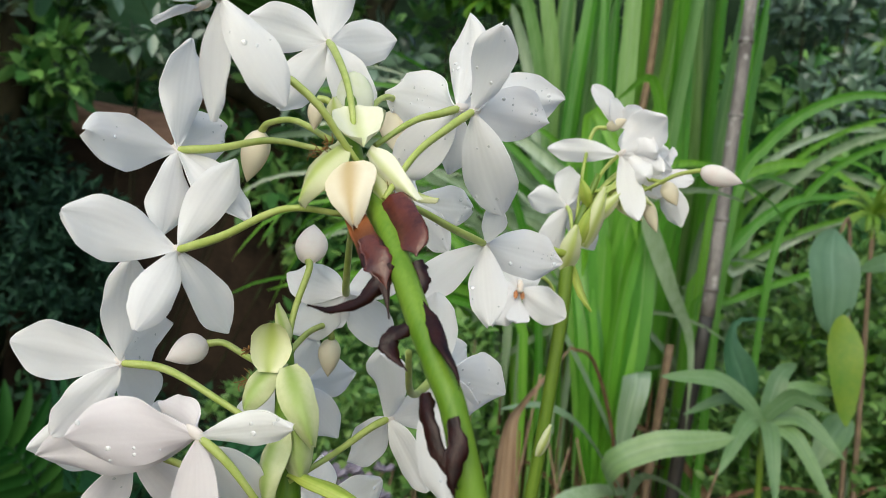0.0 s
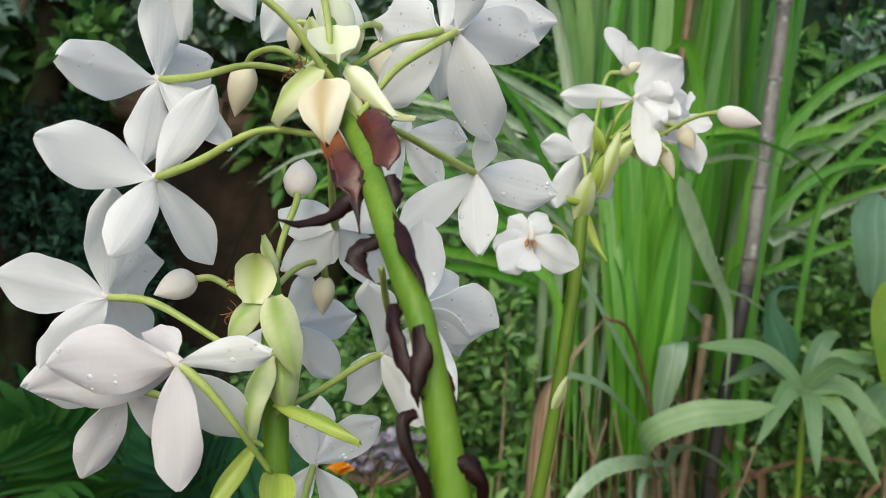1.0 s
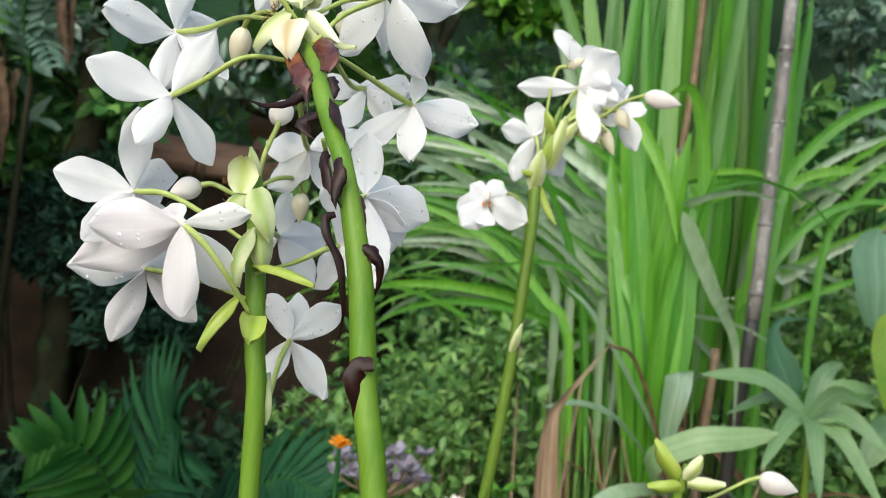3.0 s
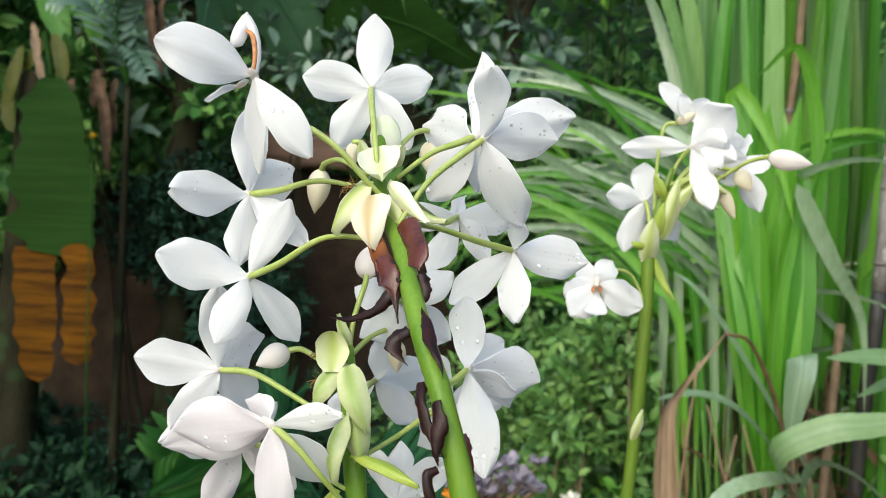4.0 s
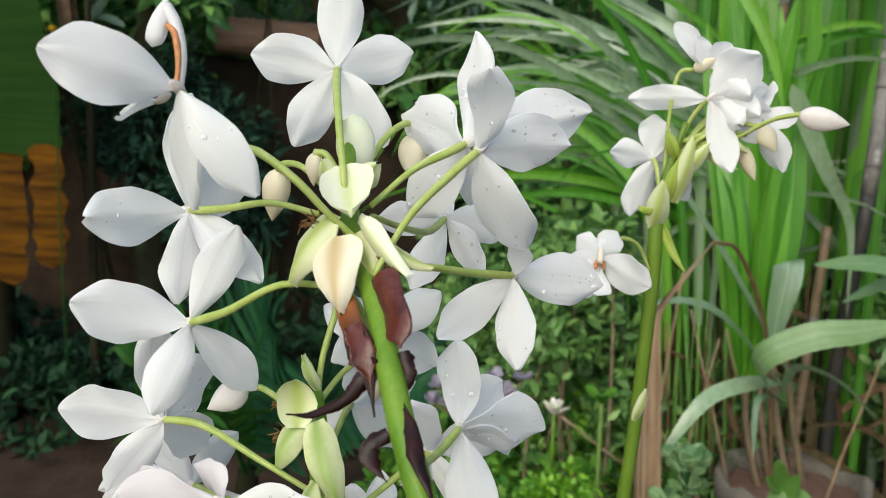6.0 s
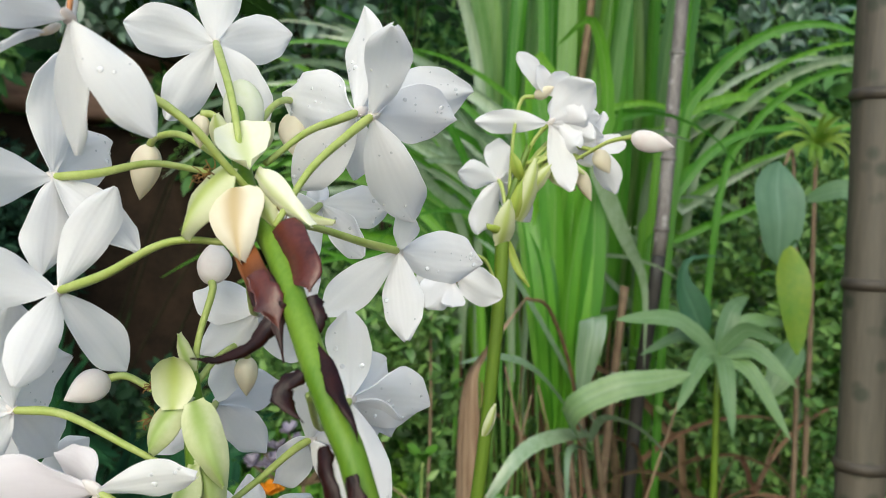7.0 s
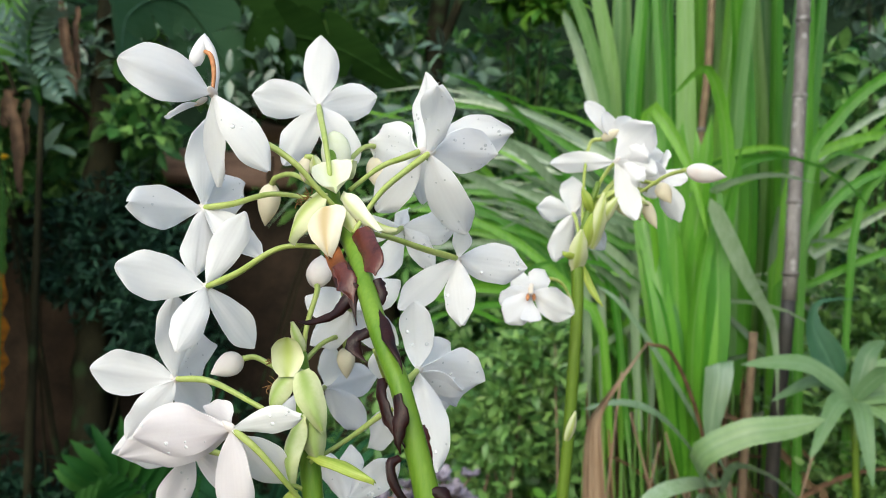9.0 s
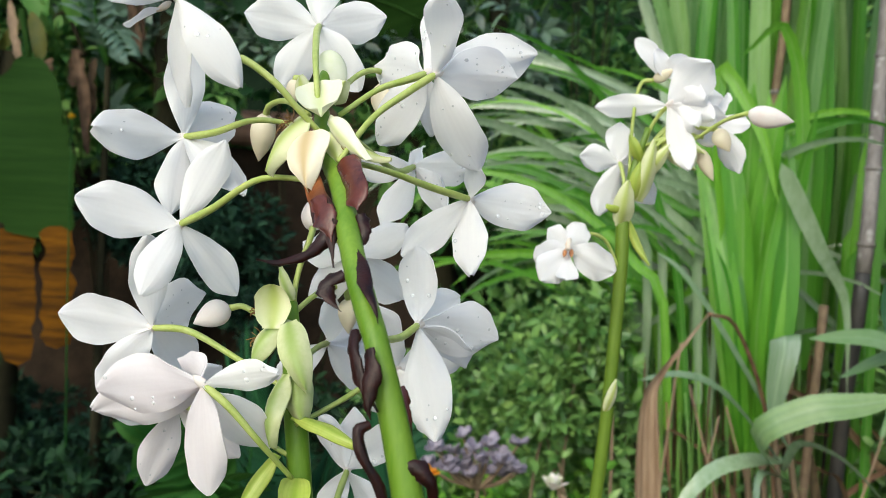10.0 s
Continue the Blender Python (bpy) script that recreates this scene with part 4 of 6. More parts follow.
bract(back, (0.0672, 0.4380, 1.1130), (0.0560, 0.4330, 1.1150), 7, BRACT_LEAF, (0, 0.4, 1), -0.12, 0.3, "yellow-green bract", 53)
bract(back, (0.0678, 0.4385, 1.1090), (0.0795, 0.4350, 1.0870), 4.5, BRACT_LEAF, (-0.4, 1, 0), 0.10, 0.3, "hanging lime green bract", 54)
bract(back, (0.0610, 0.4370, 1.0100), (0.0660, 0.4350, 1.0270), 5.5, BRACT, (-0.2, 1, 0), -0.12, 0.35, "pale bract hugging the stem", 55)
bract(back, (0.0830, 0.4400, 1.1500), (0.0880, 0.4350, 1.1400), 5, BRACT, (-0.2, 1, 0), -0.12, 0.35, "pale green bract", 56)

# --- the young spike with buds, low beside the others
young = spike_of((0.15, 0.42, 0), "young green orchid spike with lime bracts and one white bud",
                 [(0.150, 0.42, -0.02), (0.152, 0.42, 0.5), (0.155, 0.42, 0.9), (0.1575, 0.42, 0.945), (0.160, 0.42, 0.958)], [0.0034, 0.0034, 0.0033, 0.003, 0.002], STEM_DARK, 30)
bract(young, (0.1560, 0.4200, 0.9480), (0.1405, 0.4180, 0.9690), 11, BRACT_LEAF, (0.5, 1, 0.3), -0.12, 0.3, "lime green pointed bract", 61)
bract(young, (0.1590, 0.4150, 0.9500), (0.1660, 0.4100, 0.9640), 9, BRACT, (-0.2, 1, 0.2), -0.15, 0.34, "pale green hooded bract", 62)
bract(young, (0.1570, 0.4160, 0.9460), (0.1390, 0.4120, 0.9440), 9, BRACT_LEAF, (0, 1, 0.4), -0.12, 0.3, "lime green bract", 63)
bract(young, (0.1600, 0.4160, 0.9480), (0.1800, 0.4130, 0.9500), 9, BRACT, (0, 1, 0.4), -0.15, 0.34, "pale green bract", 64)
bud(young, [(0.1600, 0.42, 0.9350), (0.1750, 0.42, 0.9420), (0.1920, 0.42, 0.9530)], (0.1990, 0.42, 0.9560), (0.2200, 0.42, 0.9510), 12, BUD_PINK, "long white bud")


def tuft_of_hair(spike, place, seed):
    """A little frizz of brown hairs in the angle of a bract."""
    rng = random.Random(seed)
    pieces = []
    for _ in range(9):
        a = Vector(place) + Vector((rng.uniform(-1, 1), rng.uniform(-1, 0), rng.uniform(-1, 1))) * 0.0009
        b = a + Vector((rng.uniform(-1, 0.3), rng.uniform(-1, 0), rng.uniform(-1, 1))) * 0.0020
        c = b + Vector((rng.uniform(-1, 1), rng.uniform(-1, 0), rng.uniform(-1, 1))) * 0.0016
        pieces.append(tube([a, b, c], [0.00016, 0.00013, 0.0001], 4, 6))
    part("hair_tuft", mesh("hair_tuft", *joined(pieces), HAIR), spike, "frizz of brown hairs")


tuft_of_hair(tall, (-0.0330, 0.2100, 1.1235), 1)
tuft_of_hair(tall, (-0.0300, 0.2050, 1.1250), 2)
tuft_of_hair(tall, (-0.0120, 0.2040, 1.1160), 3)
tuft_of_hair(low, (-0.0490, 0.2330, 1.0700), 4)
tuft_of_hair(low, (-0.0490, 0.2330, 1.0610), 5)


# ---------------------------------------------------------------- garden behind: helpers
def blade_mesh(path, width, hint=(0, -1, 0), fold=0.25, rise=0.25, fall=0.7, n=14, wave=0.0, seed=0, rag=0.0):
    """A long folded leaf along a path, five points across."""
    pts = smooth_path(path, n)
    rng = random.Random(seed)
    ph = rng.uniform(0, 6)
    peak = rise / (rise + fall)
    top = peak ** rise * (1 - peak) ** fall
    verts, faces = [], []
    for i, (p, (t, s, nn)) in enumerate(zip(pts, frames(pts, hint))):
        u = i / (n - 1)
        w = max((u + 0.01) ** rise * max(1 - u, 0.0) ** fall / top, 0.02) * width / 2
        for v in (-1, -0.55, 0, 0.55, 1):
            h = fold * w * abs(v) + wave * width * v * math.sin(11 * u + ph)
            edge = 1 + rag * noise.noise(Vector((9 * u, 3 * v, seed))) * v * v
            verts.append(p + s * v * w * edge + nn * h)
    for i in range(n - 1):
        for j in range(4):
            a = i * 5 + j
            faces.append((a, a + 1, a + 6, a + 5))
    return verts, faces


def leaf_mesh(name, mat, *args, n=14, **more):
    return mesh(name, *blade_mesh(*args, n=n, **more), mat, grid=(n - 1, 4))


def droop(base, azimuth, lean, length, fall, n=7, side=0.0):
    """A path that sets out from base, lean degrees off the upright, and bows under its own weight."""
    p, out = Vector(base), [Vector(base)]
    a = radians(azimuth)
    ang = radians(lean)
    for i in range(n):
        ang += radians(fall) / n * (0.4 + 1.2 * i / n)
        a += radians(side) / n
        p = p + Vector((math.cos(a) * math.sin(ang), math.sin(a) * math.sin(ang), math.cos(ang))) * (length / n)
        out.append(p.copy())
    return out


def leaf_cloud(blobs, clusters, per, size, seed, up=0.5, slim=0.45, spread=1.0):
    """Clusters of folded leaves scattered in the outer part of some ellipsoids (x, y, z, rx, ry, rz)."""
    rng = np.random.default_rng(seed)
    blobs = np.array(blobs, float)
    weight = blobs[:, 3] * blobs[:, 4] * blobs[:, 5]
    pick = rng.choice(len(blobs), clusters, p=weight / weight.sum())
    d = rng.normal(size=(clusters, 3))
    d /= np.linalg.norm(d, axis=1)[:, None]
    rad = rng.uniform(0.15, 1, clusters)[:, None] ** 0.5
    lump = np.array([noise.noise(Vector(q * 2.5 + blobs[k, :3])) for q, k in zip(d, pick)])[:, None]
    centre = blobs[pick, :3] + d * blobs[pick, 3:] * rad * (1 + 0.35 * lump)
    c = np.repeat(centre, per, 0)
    outw = np.repeat(d, per, 0)
    m = len(c)
    direction = rng.normal(size=(m, 3)) * spread + outw * 0.5 + np.array([0, 0, 0.25])
    direction /= np.linalg.norm(direction, axis=1)[:, None]
    normal = rng.normal(size=(m, 3)) * 0.6 + np.array([0, -0.35, up * 2])
    normal -= direction * (normal * direction).sum(1)[:, None]
    normal /= np.linalg.norm(normal, axis=1)[:, None] + 1e-9
    side = np.cross(direction, normal)
    ln = size * rng.uniform(0.55, 1.25, (m, 1))
    w = ln * slim * rng.uniform(0.8, 1.2, (m, 1)) / 2
    c = c + direction * ln * 0.15
    sag = normal * ln
    v = np.stack([c,
                  c + direction * ln * 0.3 - side * w * 0.85 + sag * 0.05, c + direction * ln * 0.33, c + direction * ln * 0.3 + side * w * 0.85 + sag * 0.05,
                  c + direction * ln * 0.65 - side * w * 0.8 + sag * 0.02, c + direction * ln * 0.68 - sag * 0.05, c + direction * ln * 0.65 + side * w * 0.8 + sag * 0.02,
                  c + direction * ln - sag * 0.16], 1).reshape(-1, 3)
    one = [(0, 2, 1), (0, 3, 2), (1, 2, 5, 4), (2, 3, 6, 5), (4, 5, 7), (5, 6, 7)]
    faces = [tuple(q + 8 * i for q in f) for i in range(m) for f in one]
    return v.tolist(), faces, centre


def shrub(name, label, category, blobs, clusters, per, size, mat, seed, stems=6, slim=0.45, up=0.5, group="", twig=TWIG, thick=0.006):
    x = sum(b[0] for b in blobs) / len(blobs)
    y = sum(b[1] for b in blobs) / len(blobs)
    s = thing(name, (x, y, 0), label, category, group)
    v, f, centre = leaf_cloud(blobs, clusters, per, size, seed, up, slim)
    part("foliage", mesh("foliage", v, f, mat), s)
    rng = random.Random(seed)
    for k in range(stems):
        e = Vector(centre[rng.randrange(len(centre))])
        b = Vector((x + rng.uniform(-0.12, 0.12), y + rng.uniform(-0.06, 0.06), -0.02))
        mid = b.lerp(e, 0.5) + Vector((rng.uniform(-0.05, 0.05), rng.uniform(-0.05, 0.05), 0.05))
        part("stem", mesh("stem", *tube([b, mid, e], [thick, thick * 0.7, thick * 0.3], 6, 9), twig), s)
    return s


R = random.Random(5)

# ---------------------------------------------------------------- reeds
pot = thing("flower_pot", (0.465, 1.75, 0), "weathered pale grey round pot with reddish soil", "flower pot")
prof = [(0.105, 0.0), (0.112, 0.02), (0.128, 0.25), (0.137, 0.44), (0.146, 0.445), (0.148, 0.50), (0.140, 0.503), (0.130, 0.498), (0.127, 0.44)]
pv, pf = [], []
for i, (r, z) in enumerate(prof):
    for j in range(28):
        a = 2 * math.pi * j / 28
        k = 1 + 0.015 * noise.noise(Vector((math.cos(a) * 2, math.sin(a) * 2, z * 5)))
        dz = 0.028 * noise.noise(Vector((math.cos(a) * 2.6, math.sin(a) * 2.6, 7))) if z > 0.43 else 0
        pv.append((0.465 + r * k * math.cos(a), 1.75 + r * k * math.sin(a), z + dz))
for i in range(len(prof) - 1):
    for j in range(28):
        a, b = i * 28 + j, i * 28 + (j + 1) % 28
        pf.append((a, b, b + 28, a + 28))
pf.append(tuple(range(28))[::-1])
part("body", mesh("body", pv, pf, POT), pot)
sv = [(0.465, 1.75, 0.484)] + [(0.465 + 0.128 * math.cos(2 * math.pi * j / 24), 1.75 + 0.128 * math.sin(2 * math.pi * j / 24), 0.472 + 0.008 * math.sin(j * 2.3)) for j in range(24)]
part("soil", mesh("soil", sv, [(0, 1 + j, 1 + (j + 1) % 24) for j in range(24)], POT_SOIL), pot)

reed = thing("reed_clump", (0.42, 1.78, 0.45), "bright green broad-bladed reed clump growing from the pot", "reed")
for k in range(4):
    x = 0.42 + 0.03 * k - 0.03
    part("stalk", mesh("stalk", *tube([(x + 0.02, 1.75 + 0.02 * (k % 2), 0.44), (x - 0.02, 1.76, 0.62), (0.375 + 0.02 * k, 1.77, 0.80)], [0.008, 0.007, 0.006], 7, 8), TWIG), reed)
for k in range(13):
    u = k / 12
    x0 = 0.298 + 0.115 * u
    top = (x0 + R.uniform(-0.05, 0.05) + 0.10 * (u - 0.55), 1.76 + R.uniform(-0.05, 0.08), R.uniform(1.18, 1.46))
    mid = (x0 + R.uniform(-0.012, 0.012), 1.75 + R.uniform(-0.03, 0.04), 1.02)
    part("blade", leaf_mesh("blade", REED, [(0.355 + 0.03 * u, 1.76, 0.70), mid, top], R.uniform(0.034, 0.050), (R.uniform(-0.5, 0.5), -1, 0.1), 0.3, 0.35, 0.4, seed=k), reed)
for k, (path, w) in enumerate([
    ([(0.36, 1.77, 0.76), (0.30, 1.75, 1.25), (0.285, 1.74, 1.47), (0.36, 1.72, 1.35), (0.40, 1.72, 1.20)], 0.034),
    ([(0.40, 1.80, 0.80), (0.47, 1.85, 1.30), (0.42, 1.80, 1.56), (0.33, 1.76, 1.50)], 0.030),
]):
    part("blade", leaf_mesh("blade", REED, path, w, seed=40 + k), reed)
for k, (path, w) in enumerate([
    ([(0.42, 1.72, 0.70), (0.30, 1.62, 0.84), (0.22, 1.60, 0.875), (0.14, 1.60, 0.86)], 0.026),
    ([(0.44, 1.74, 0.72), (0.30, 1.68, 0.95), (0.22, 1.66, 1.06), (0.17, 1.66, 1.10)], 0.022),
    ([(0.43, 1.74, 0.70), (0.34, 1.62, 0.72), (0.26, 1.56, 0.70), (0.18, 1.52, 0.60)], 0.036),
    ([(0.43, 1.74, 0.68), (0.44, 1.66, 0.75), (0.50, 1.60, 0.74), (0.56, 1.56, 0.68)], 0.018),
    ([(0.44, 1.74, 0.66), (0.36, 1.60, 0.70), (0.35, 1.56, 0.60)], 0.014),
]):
    part("blade", leaf_mesh("blade", REED_PALE_SHEEN, path, w, (0.2, -0.6, 1), 0.12, 0.35, 0.6, seed=60 + k), reed, "pale grey-green blade, sky sheen put into its colour")
part("blade", leaf_mesh("blade", LEAF_BROAD, [(0.43, 1.72, 0.66), (0.345, 1.56, 0.775), (0.42, 1.53, 0.835), (0.500, 1.53, 0.850), (0.566, 1.53, 0.866)], 0.050, (0.1, -0.8, 1), 0.12, 0.5, 0.55, seed=71), reed, "broad pale green leaf tip")

tall_reeds = thing("reed_thicket", (0.5, 2.4, 0), "tall thicket of upright green reed blades", "reed")
for k in range(64):
    x = R.uniform(0.27, 0.76)
    y = R.uniform(2.15, 2.75)
    b = Vector((0.5 + (x - 0.5) * 0.55, y, -0.02))
    topx = x + R.uniform(-0.06, 0.10)
    h = R.uniform(1.7, 2.6)
    foot = Vector((0.5 + (x - 0.5) * 0.85, y, 0.80 + 0.012 * (k % 11)))
    part("stalk", mesh("stalk", *tube([b, b.lerp(foot, 0.5) + V(0.01, 0, 0), foot + V(0, 0, 0.05)], [0.006, 0.0055, 0.004], 6, 7), DEAD if k % 3 == 0 else REED), tall_reeds)
    path = [foot, (0.5 + (x - 0.5) * 0.92, y, 1.05), (x, y - 0.03, 1.4), (topx, y - 0.06, h)]
    part("blade", leaf_mesh("blade", (REED_FAR, REED, REED_FAR, REED, REED_FAR, REED)[k % 6], path, R.uniform(0.030, 0.062), (R.uniform(-0.7, 0.7), -1, 0.1), 0.3, 0.2, 0.35, seed=100 + k), tall_reeds)

arching = thing("arching_grass", (0.3, 2.1, 0), "clump of long arching grass blades, pale sheen in their colour", "grass")
for k in range(80):
    b = Vector((R.uniform(0.16, 0.46), R.uniform(1.85, 2.35), 0.0))
    root = b + Vector((R.uniform(-0.10, 0.02), R.uniform(-0.05, 0.05), R.uniform(0.85, 1.20)))
    az = R.uniform(160, 225) if k % 7 else R.uniform(-40, 40)
    part("stalk", mesh("stalk", *tube([b, b.lerp(root, 0.4), b.lerp(root, 0.78)], [0.004, 0.0035, 0.0025], 6, 6), REED if k % 3 else DEAD), arching)
    path = [b.lerp(root, 0.72)] + droop(root, az, R.uniform(12, 42), R.uniform(0.45, 0.95), R.uniform(65, 130))
    width = R.uniform(0.010, 0.022)
    if k % 4 != 1:
        part("blade", leaf_mesh("blade", REED_PALE_SHEEN if k % 5 < 2 else REED, path, width, (0, -0.5, 1), 0.2, 0.2, 0.6, n=18, seed=200 + k), arching)

for k in range(34):
    root = Vector((R.uniform(0.24, 0.40), R.uniform(1.90, 2.15), R.uniform(0.98, 1.36)))
    b = Vector((root.x + R.uniform(-0.02, 0.06), root.y, -0.02))
    part("stalk", mesh("stalk", *tube([b, b.lerp(root, 0.4), b.lerp(root, 0.80)], [0.004, 0.0035, 0.0025], 6, 6), REED if k % 3 else DEAD), arching)
    path = [b.lerp(root, 0.75)] + droop(root, R.uniform(160, 212), R.uniform(38, 72), R.uniform(0.40, 0.72), R.uniform(30, 75))
    part("blade", mesh("blade", *blade_mesh(path, R.uniform(0.014, 0.027), (0, -0.5, 1), 0.2, 0.2, 0.6, n=18, seed=700 + k), REED_PALE_SHEEN if k % 5 < 3 else REED, grid=(17, 4)), arching)
dead = thing("dead_grass", (0.5, 1.9, 0), "tangle of dead tan reed leaves at the foot of the clump", "dead grass")
for k in range(22):
    b = Vector((R.uniform(0.25, 0.85), R.uniform(1.80, 2.10), 0.0))
    root = b + Vector((0, 0, R.uniform(0.25, 0.6)))
    path = [b] + droop(root, R.uniform(0, 360), R.uniform(5, 40), R.uniform(0.25, 0.5), R.uniform(60, 150))
    part("blade", mesh("blade", *blade_mesh(path, R.uniform(0.010, 0.022), (0, -0.5, 1), 0.3, 0.2, 0.6, n=12, seed=760 + k), DEAD, grid=(11, 4)), dead)

RD = random.Random(77)
for k in range(34):
    b = Vector((RD.uniform(0.58, 1.15), RD.uniform(1.62, 2.0), 0.0))
    root = b + Vector((0, 0, RD.uniform(0.15, 0.45)))
    path = [b] + droop(root, RD.uniform(0, 360), RD.uniform(5, 50), RD.uniform(0.2, 0.45), RD.uniform(60, 150))
    part("blade", mesh("blade", *blade_mesh(path, RD.uniform(0.006, 0.013), (0, -0.5, 1), 0.3, 0.2, 0.6, n=12, seed=920 + k), DEAD, grid=(11, 4)), dead)

side_grass = thing("arching_grass", (0.95, 2.3, 0), "clump of long arching grass blades beside the cane", "grass")
for k in range(40):
    b = Vector((R.uniform(0.75, 1.15), R.uniform(2.1, 2.6), 0.0))
    root = b + Vector((R.uniform(-0.05, 0.05), 0, R.uniform(0.4, 0.95)))
    path = [b] + droop(root, R.uniform(-40, 50) if k % 3 else R.uniform(150, 210), R.uniform(15, 50), R.uniform(0.4, 0.85), R.uniform(45, 110))
    part("blade", leaf_mesh("blade", REED_PALE_SHEEN if k % 3 == 0 else REED, path, R.uniform(0.012, 0.026), (0, -0.5, 1), 0.2, 0.2, 0.6, n=16, seed=320 + k), side_grass)


def cane(label, points, radius, nodes, mat, lower=None, split=0.0):
    s = thing("cane", (points[0][0], points[0][1], 0), label, "cane")
    path = smooth_path(points, 40)
    up = [p for p in path if p.z >= split]
    dn = [p for p in path if p.z <= split + 0.06]
    part("stalk", mesh("stalk", *tube(up, [radius, radius * 0.95], 12, 24), mat), s)
    if lower and len(dn) > 1:
        part("stalk", mesh("stalk", *tube(dn, [radius * 0.98, radius * 0.98], 12, 14), lower), s, "dark lower joint")
    for z in nodes:
        p = min(path, key=lambda q: abs(q.z - z))
        q = p + (path[-1] - path[0]).normalized() * 0.012
        part("node", mesh("node", *tube([p, p.lerp(q, 0.5), q], [radius * 1.02, radius * 1.18, radius * 1.02], 12, 5), CANE if z > split else BAMBOO_NODE), s)
    return s


cane("grey-pink upright cane with dark joints", [(0.57, 1.97, -0.02), (0.580, 1.93, 0.65), (0.600, 1.87, 1.05), (0.640, 1.93, 1.45), (0.655, 1.94, 1.72), (0.70, 2.0, 2.5)], 0.0158, (1.10, 1.30, 1.52, 1.74), CANE, CANE_DARK, 1.03)
cane("slim pinkish cane among the reeds", [(0.44, 2.2, -0.02), (0.46, 2.2, 1.0), (0.474, 2.2, 1.45), (0.500, 2.2, 1.75), (0.52, 2.2, 2.4)], 0.011, (1.25, 1.5), TWIG)
cane("slim brown dry cane at the foot of the reeds", [(0.47, 1.86, -0.02), (0.49, 1.86, 0.5), (0.53, 1.88, 1.0)], 0.010, (0.5, 0.8), TWIG)

pole = thing("bamboo_pole", (0.66, 1.14, 0), "weathered brown bamboo pole with ringed joints", "bamboo pole")
levels = [-0.02, 0.30, 0.56, 0.81, 1.060, 1.318, 1.58, 1.85, 2.12, 2.40]
for k, (a, b) in enumerate(zip(levels, levels[1:])):
    px = lambda z: 0.673 - 0.005 * z
    part("internode", mesh("internode", *tube([(px(a), 1.14, a), (px(a), 1.14, a + 0.012), (px((a + b) / 2), 1.14, (a + b) / 2), (px(b), 1.14, b - 0.012), (px(b), 1.14, b)],
                                              [0.0345, 0.0330, 0.0315, 0.0325, 0.0345], 24, 17), BAMBOO), pole)
    part("joint_ring", mesh("joint_ring", *tube([(px(b), 1.14, b - 0.007), (px(b), 1.14, b + 0.001), (px(b), 1.14, b + 0.009)], [0.0345, 0.0378, 0.0345], 24, 5), BAMBOO_NODE), pole, "dark raised joint ring")

dry = thing("dry_leaf", (0.16, 1.5, 0), "withered tan leaf hanging from a bent stalk", "dry leaf")
part("blade", leaf_mesh("blade", DRY_LEAF, [(0.252, 1.52, 0.995), (0.2065, 1.50, 0.936), (0.172, 1.49, 0.889), (0.154, 1.485, 0.850), (0.152, 1.49, 0.76), (0.158, 1.50, 0.60), (0.165, 1.5, 0.42)], 0.050, (0.3, -1, 0.2), 0.6, 1.5, 0.12, seed=5, wave=0.10, n=26), dry)
part("stalk", mesh("stalk", *tube([(0.43, 1.75, 0.45), (0.39, 1.70, 0.78), (0.31, 1.58, 0.965), (0.252, 1.52, 0.995)], [0.004, 0.004, 0.003], 7, 14), DEAD), dry)
for k in range(7):
    d2 = thing("dry_stalk", (0.2 + 0.06 * k, 1.75, 0), "thin tan dry grass stalk among the leaves", "dry stalk", "dry stalks in the undergrowth")
    b = Vector((0.12 + 0.07 * k, 1.7 + 0.05 * (k % 3), -0.02))
    part("stalk", mesh("stalk", *tube([b, b + V(R.uniform(-0.05, 0.05), 0, 0.4), b + V(R.uniform(-0.2, 0.1), -0.05, R.uniform(0.6, 0.95))], [0.005, 0.004, 0.002], 6, 9), DRY_LEAF), d2)


# ---------------------------------------------------------------- weeds and broad leaves by the pole
def broad(s, path, width, mat, seed, hint=(0.1, -0.8, 0.8), rise=0.5, fall=0.7, label=""):
    return part("leaf", leaf_mesh("leaf", mat, path, width, hint, 0.18, rise, fall, n=16, wave=0.03, seed=seed), s, label)


weed = thing("palmate_weed", (0.641, 1.6, 0), "green weed with a whorl of long pointed leaves", "weed")
wc = Vector((0.641, 1.60, 0.893))
part("stem", mesh("stem", *tube([(0.66, 1.62, -0.02), (0.65, 1.61, 0.5), wc], [0.009, 0.008, 0.006], 8, 10), STEM_DARK), weed)
for k, (tip, w) in enumerate([((0.755, 1.52, 0.745), 0.040), ((0.785, 1.56, 0.835), 0.040), ((0.431, 1.58, 0.955), 0.040), ((0.720, 1.66, 1.00), 0.034),
                              ((0.800, 1.64, 0.95), 0.036), ((0.53, 1.50, 0.80), 0.036), ((0.62, 1.46, 0.76), 0.036), ((0.72, 1.50, 0.93), 0.03), ((0.50, 1.64, 0.88), 0.032)]):
    t = Vector(tip)
    mid = wc.lerp(t, 0.5) + Vector((0, 0, 0.035))
    broad(weed, [wc, wc.lerp(mid, 0.5) + V(0, 0, 0.008), mid, t], w * 1.08, LEAF_BROAD, 400 + k)
vine = thing("broad_leaf_plant", (0.80, 1.7, 0), "plant with hanging broad bluish leaves and one yellowing leaf", "plant")
part("stem", mesh("stem", *tube([(0.86, 1.74, -0.02), (0.87, 1.74, 0.7), (0.83, 1.72, 1.26), (0.80, 1.7, 1.27)], [0.007, 0.006, 0.004, 0.003], 7, 14), TWIG), vine)
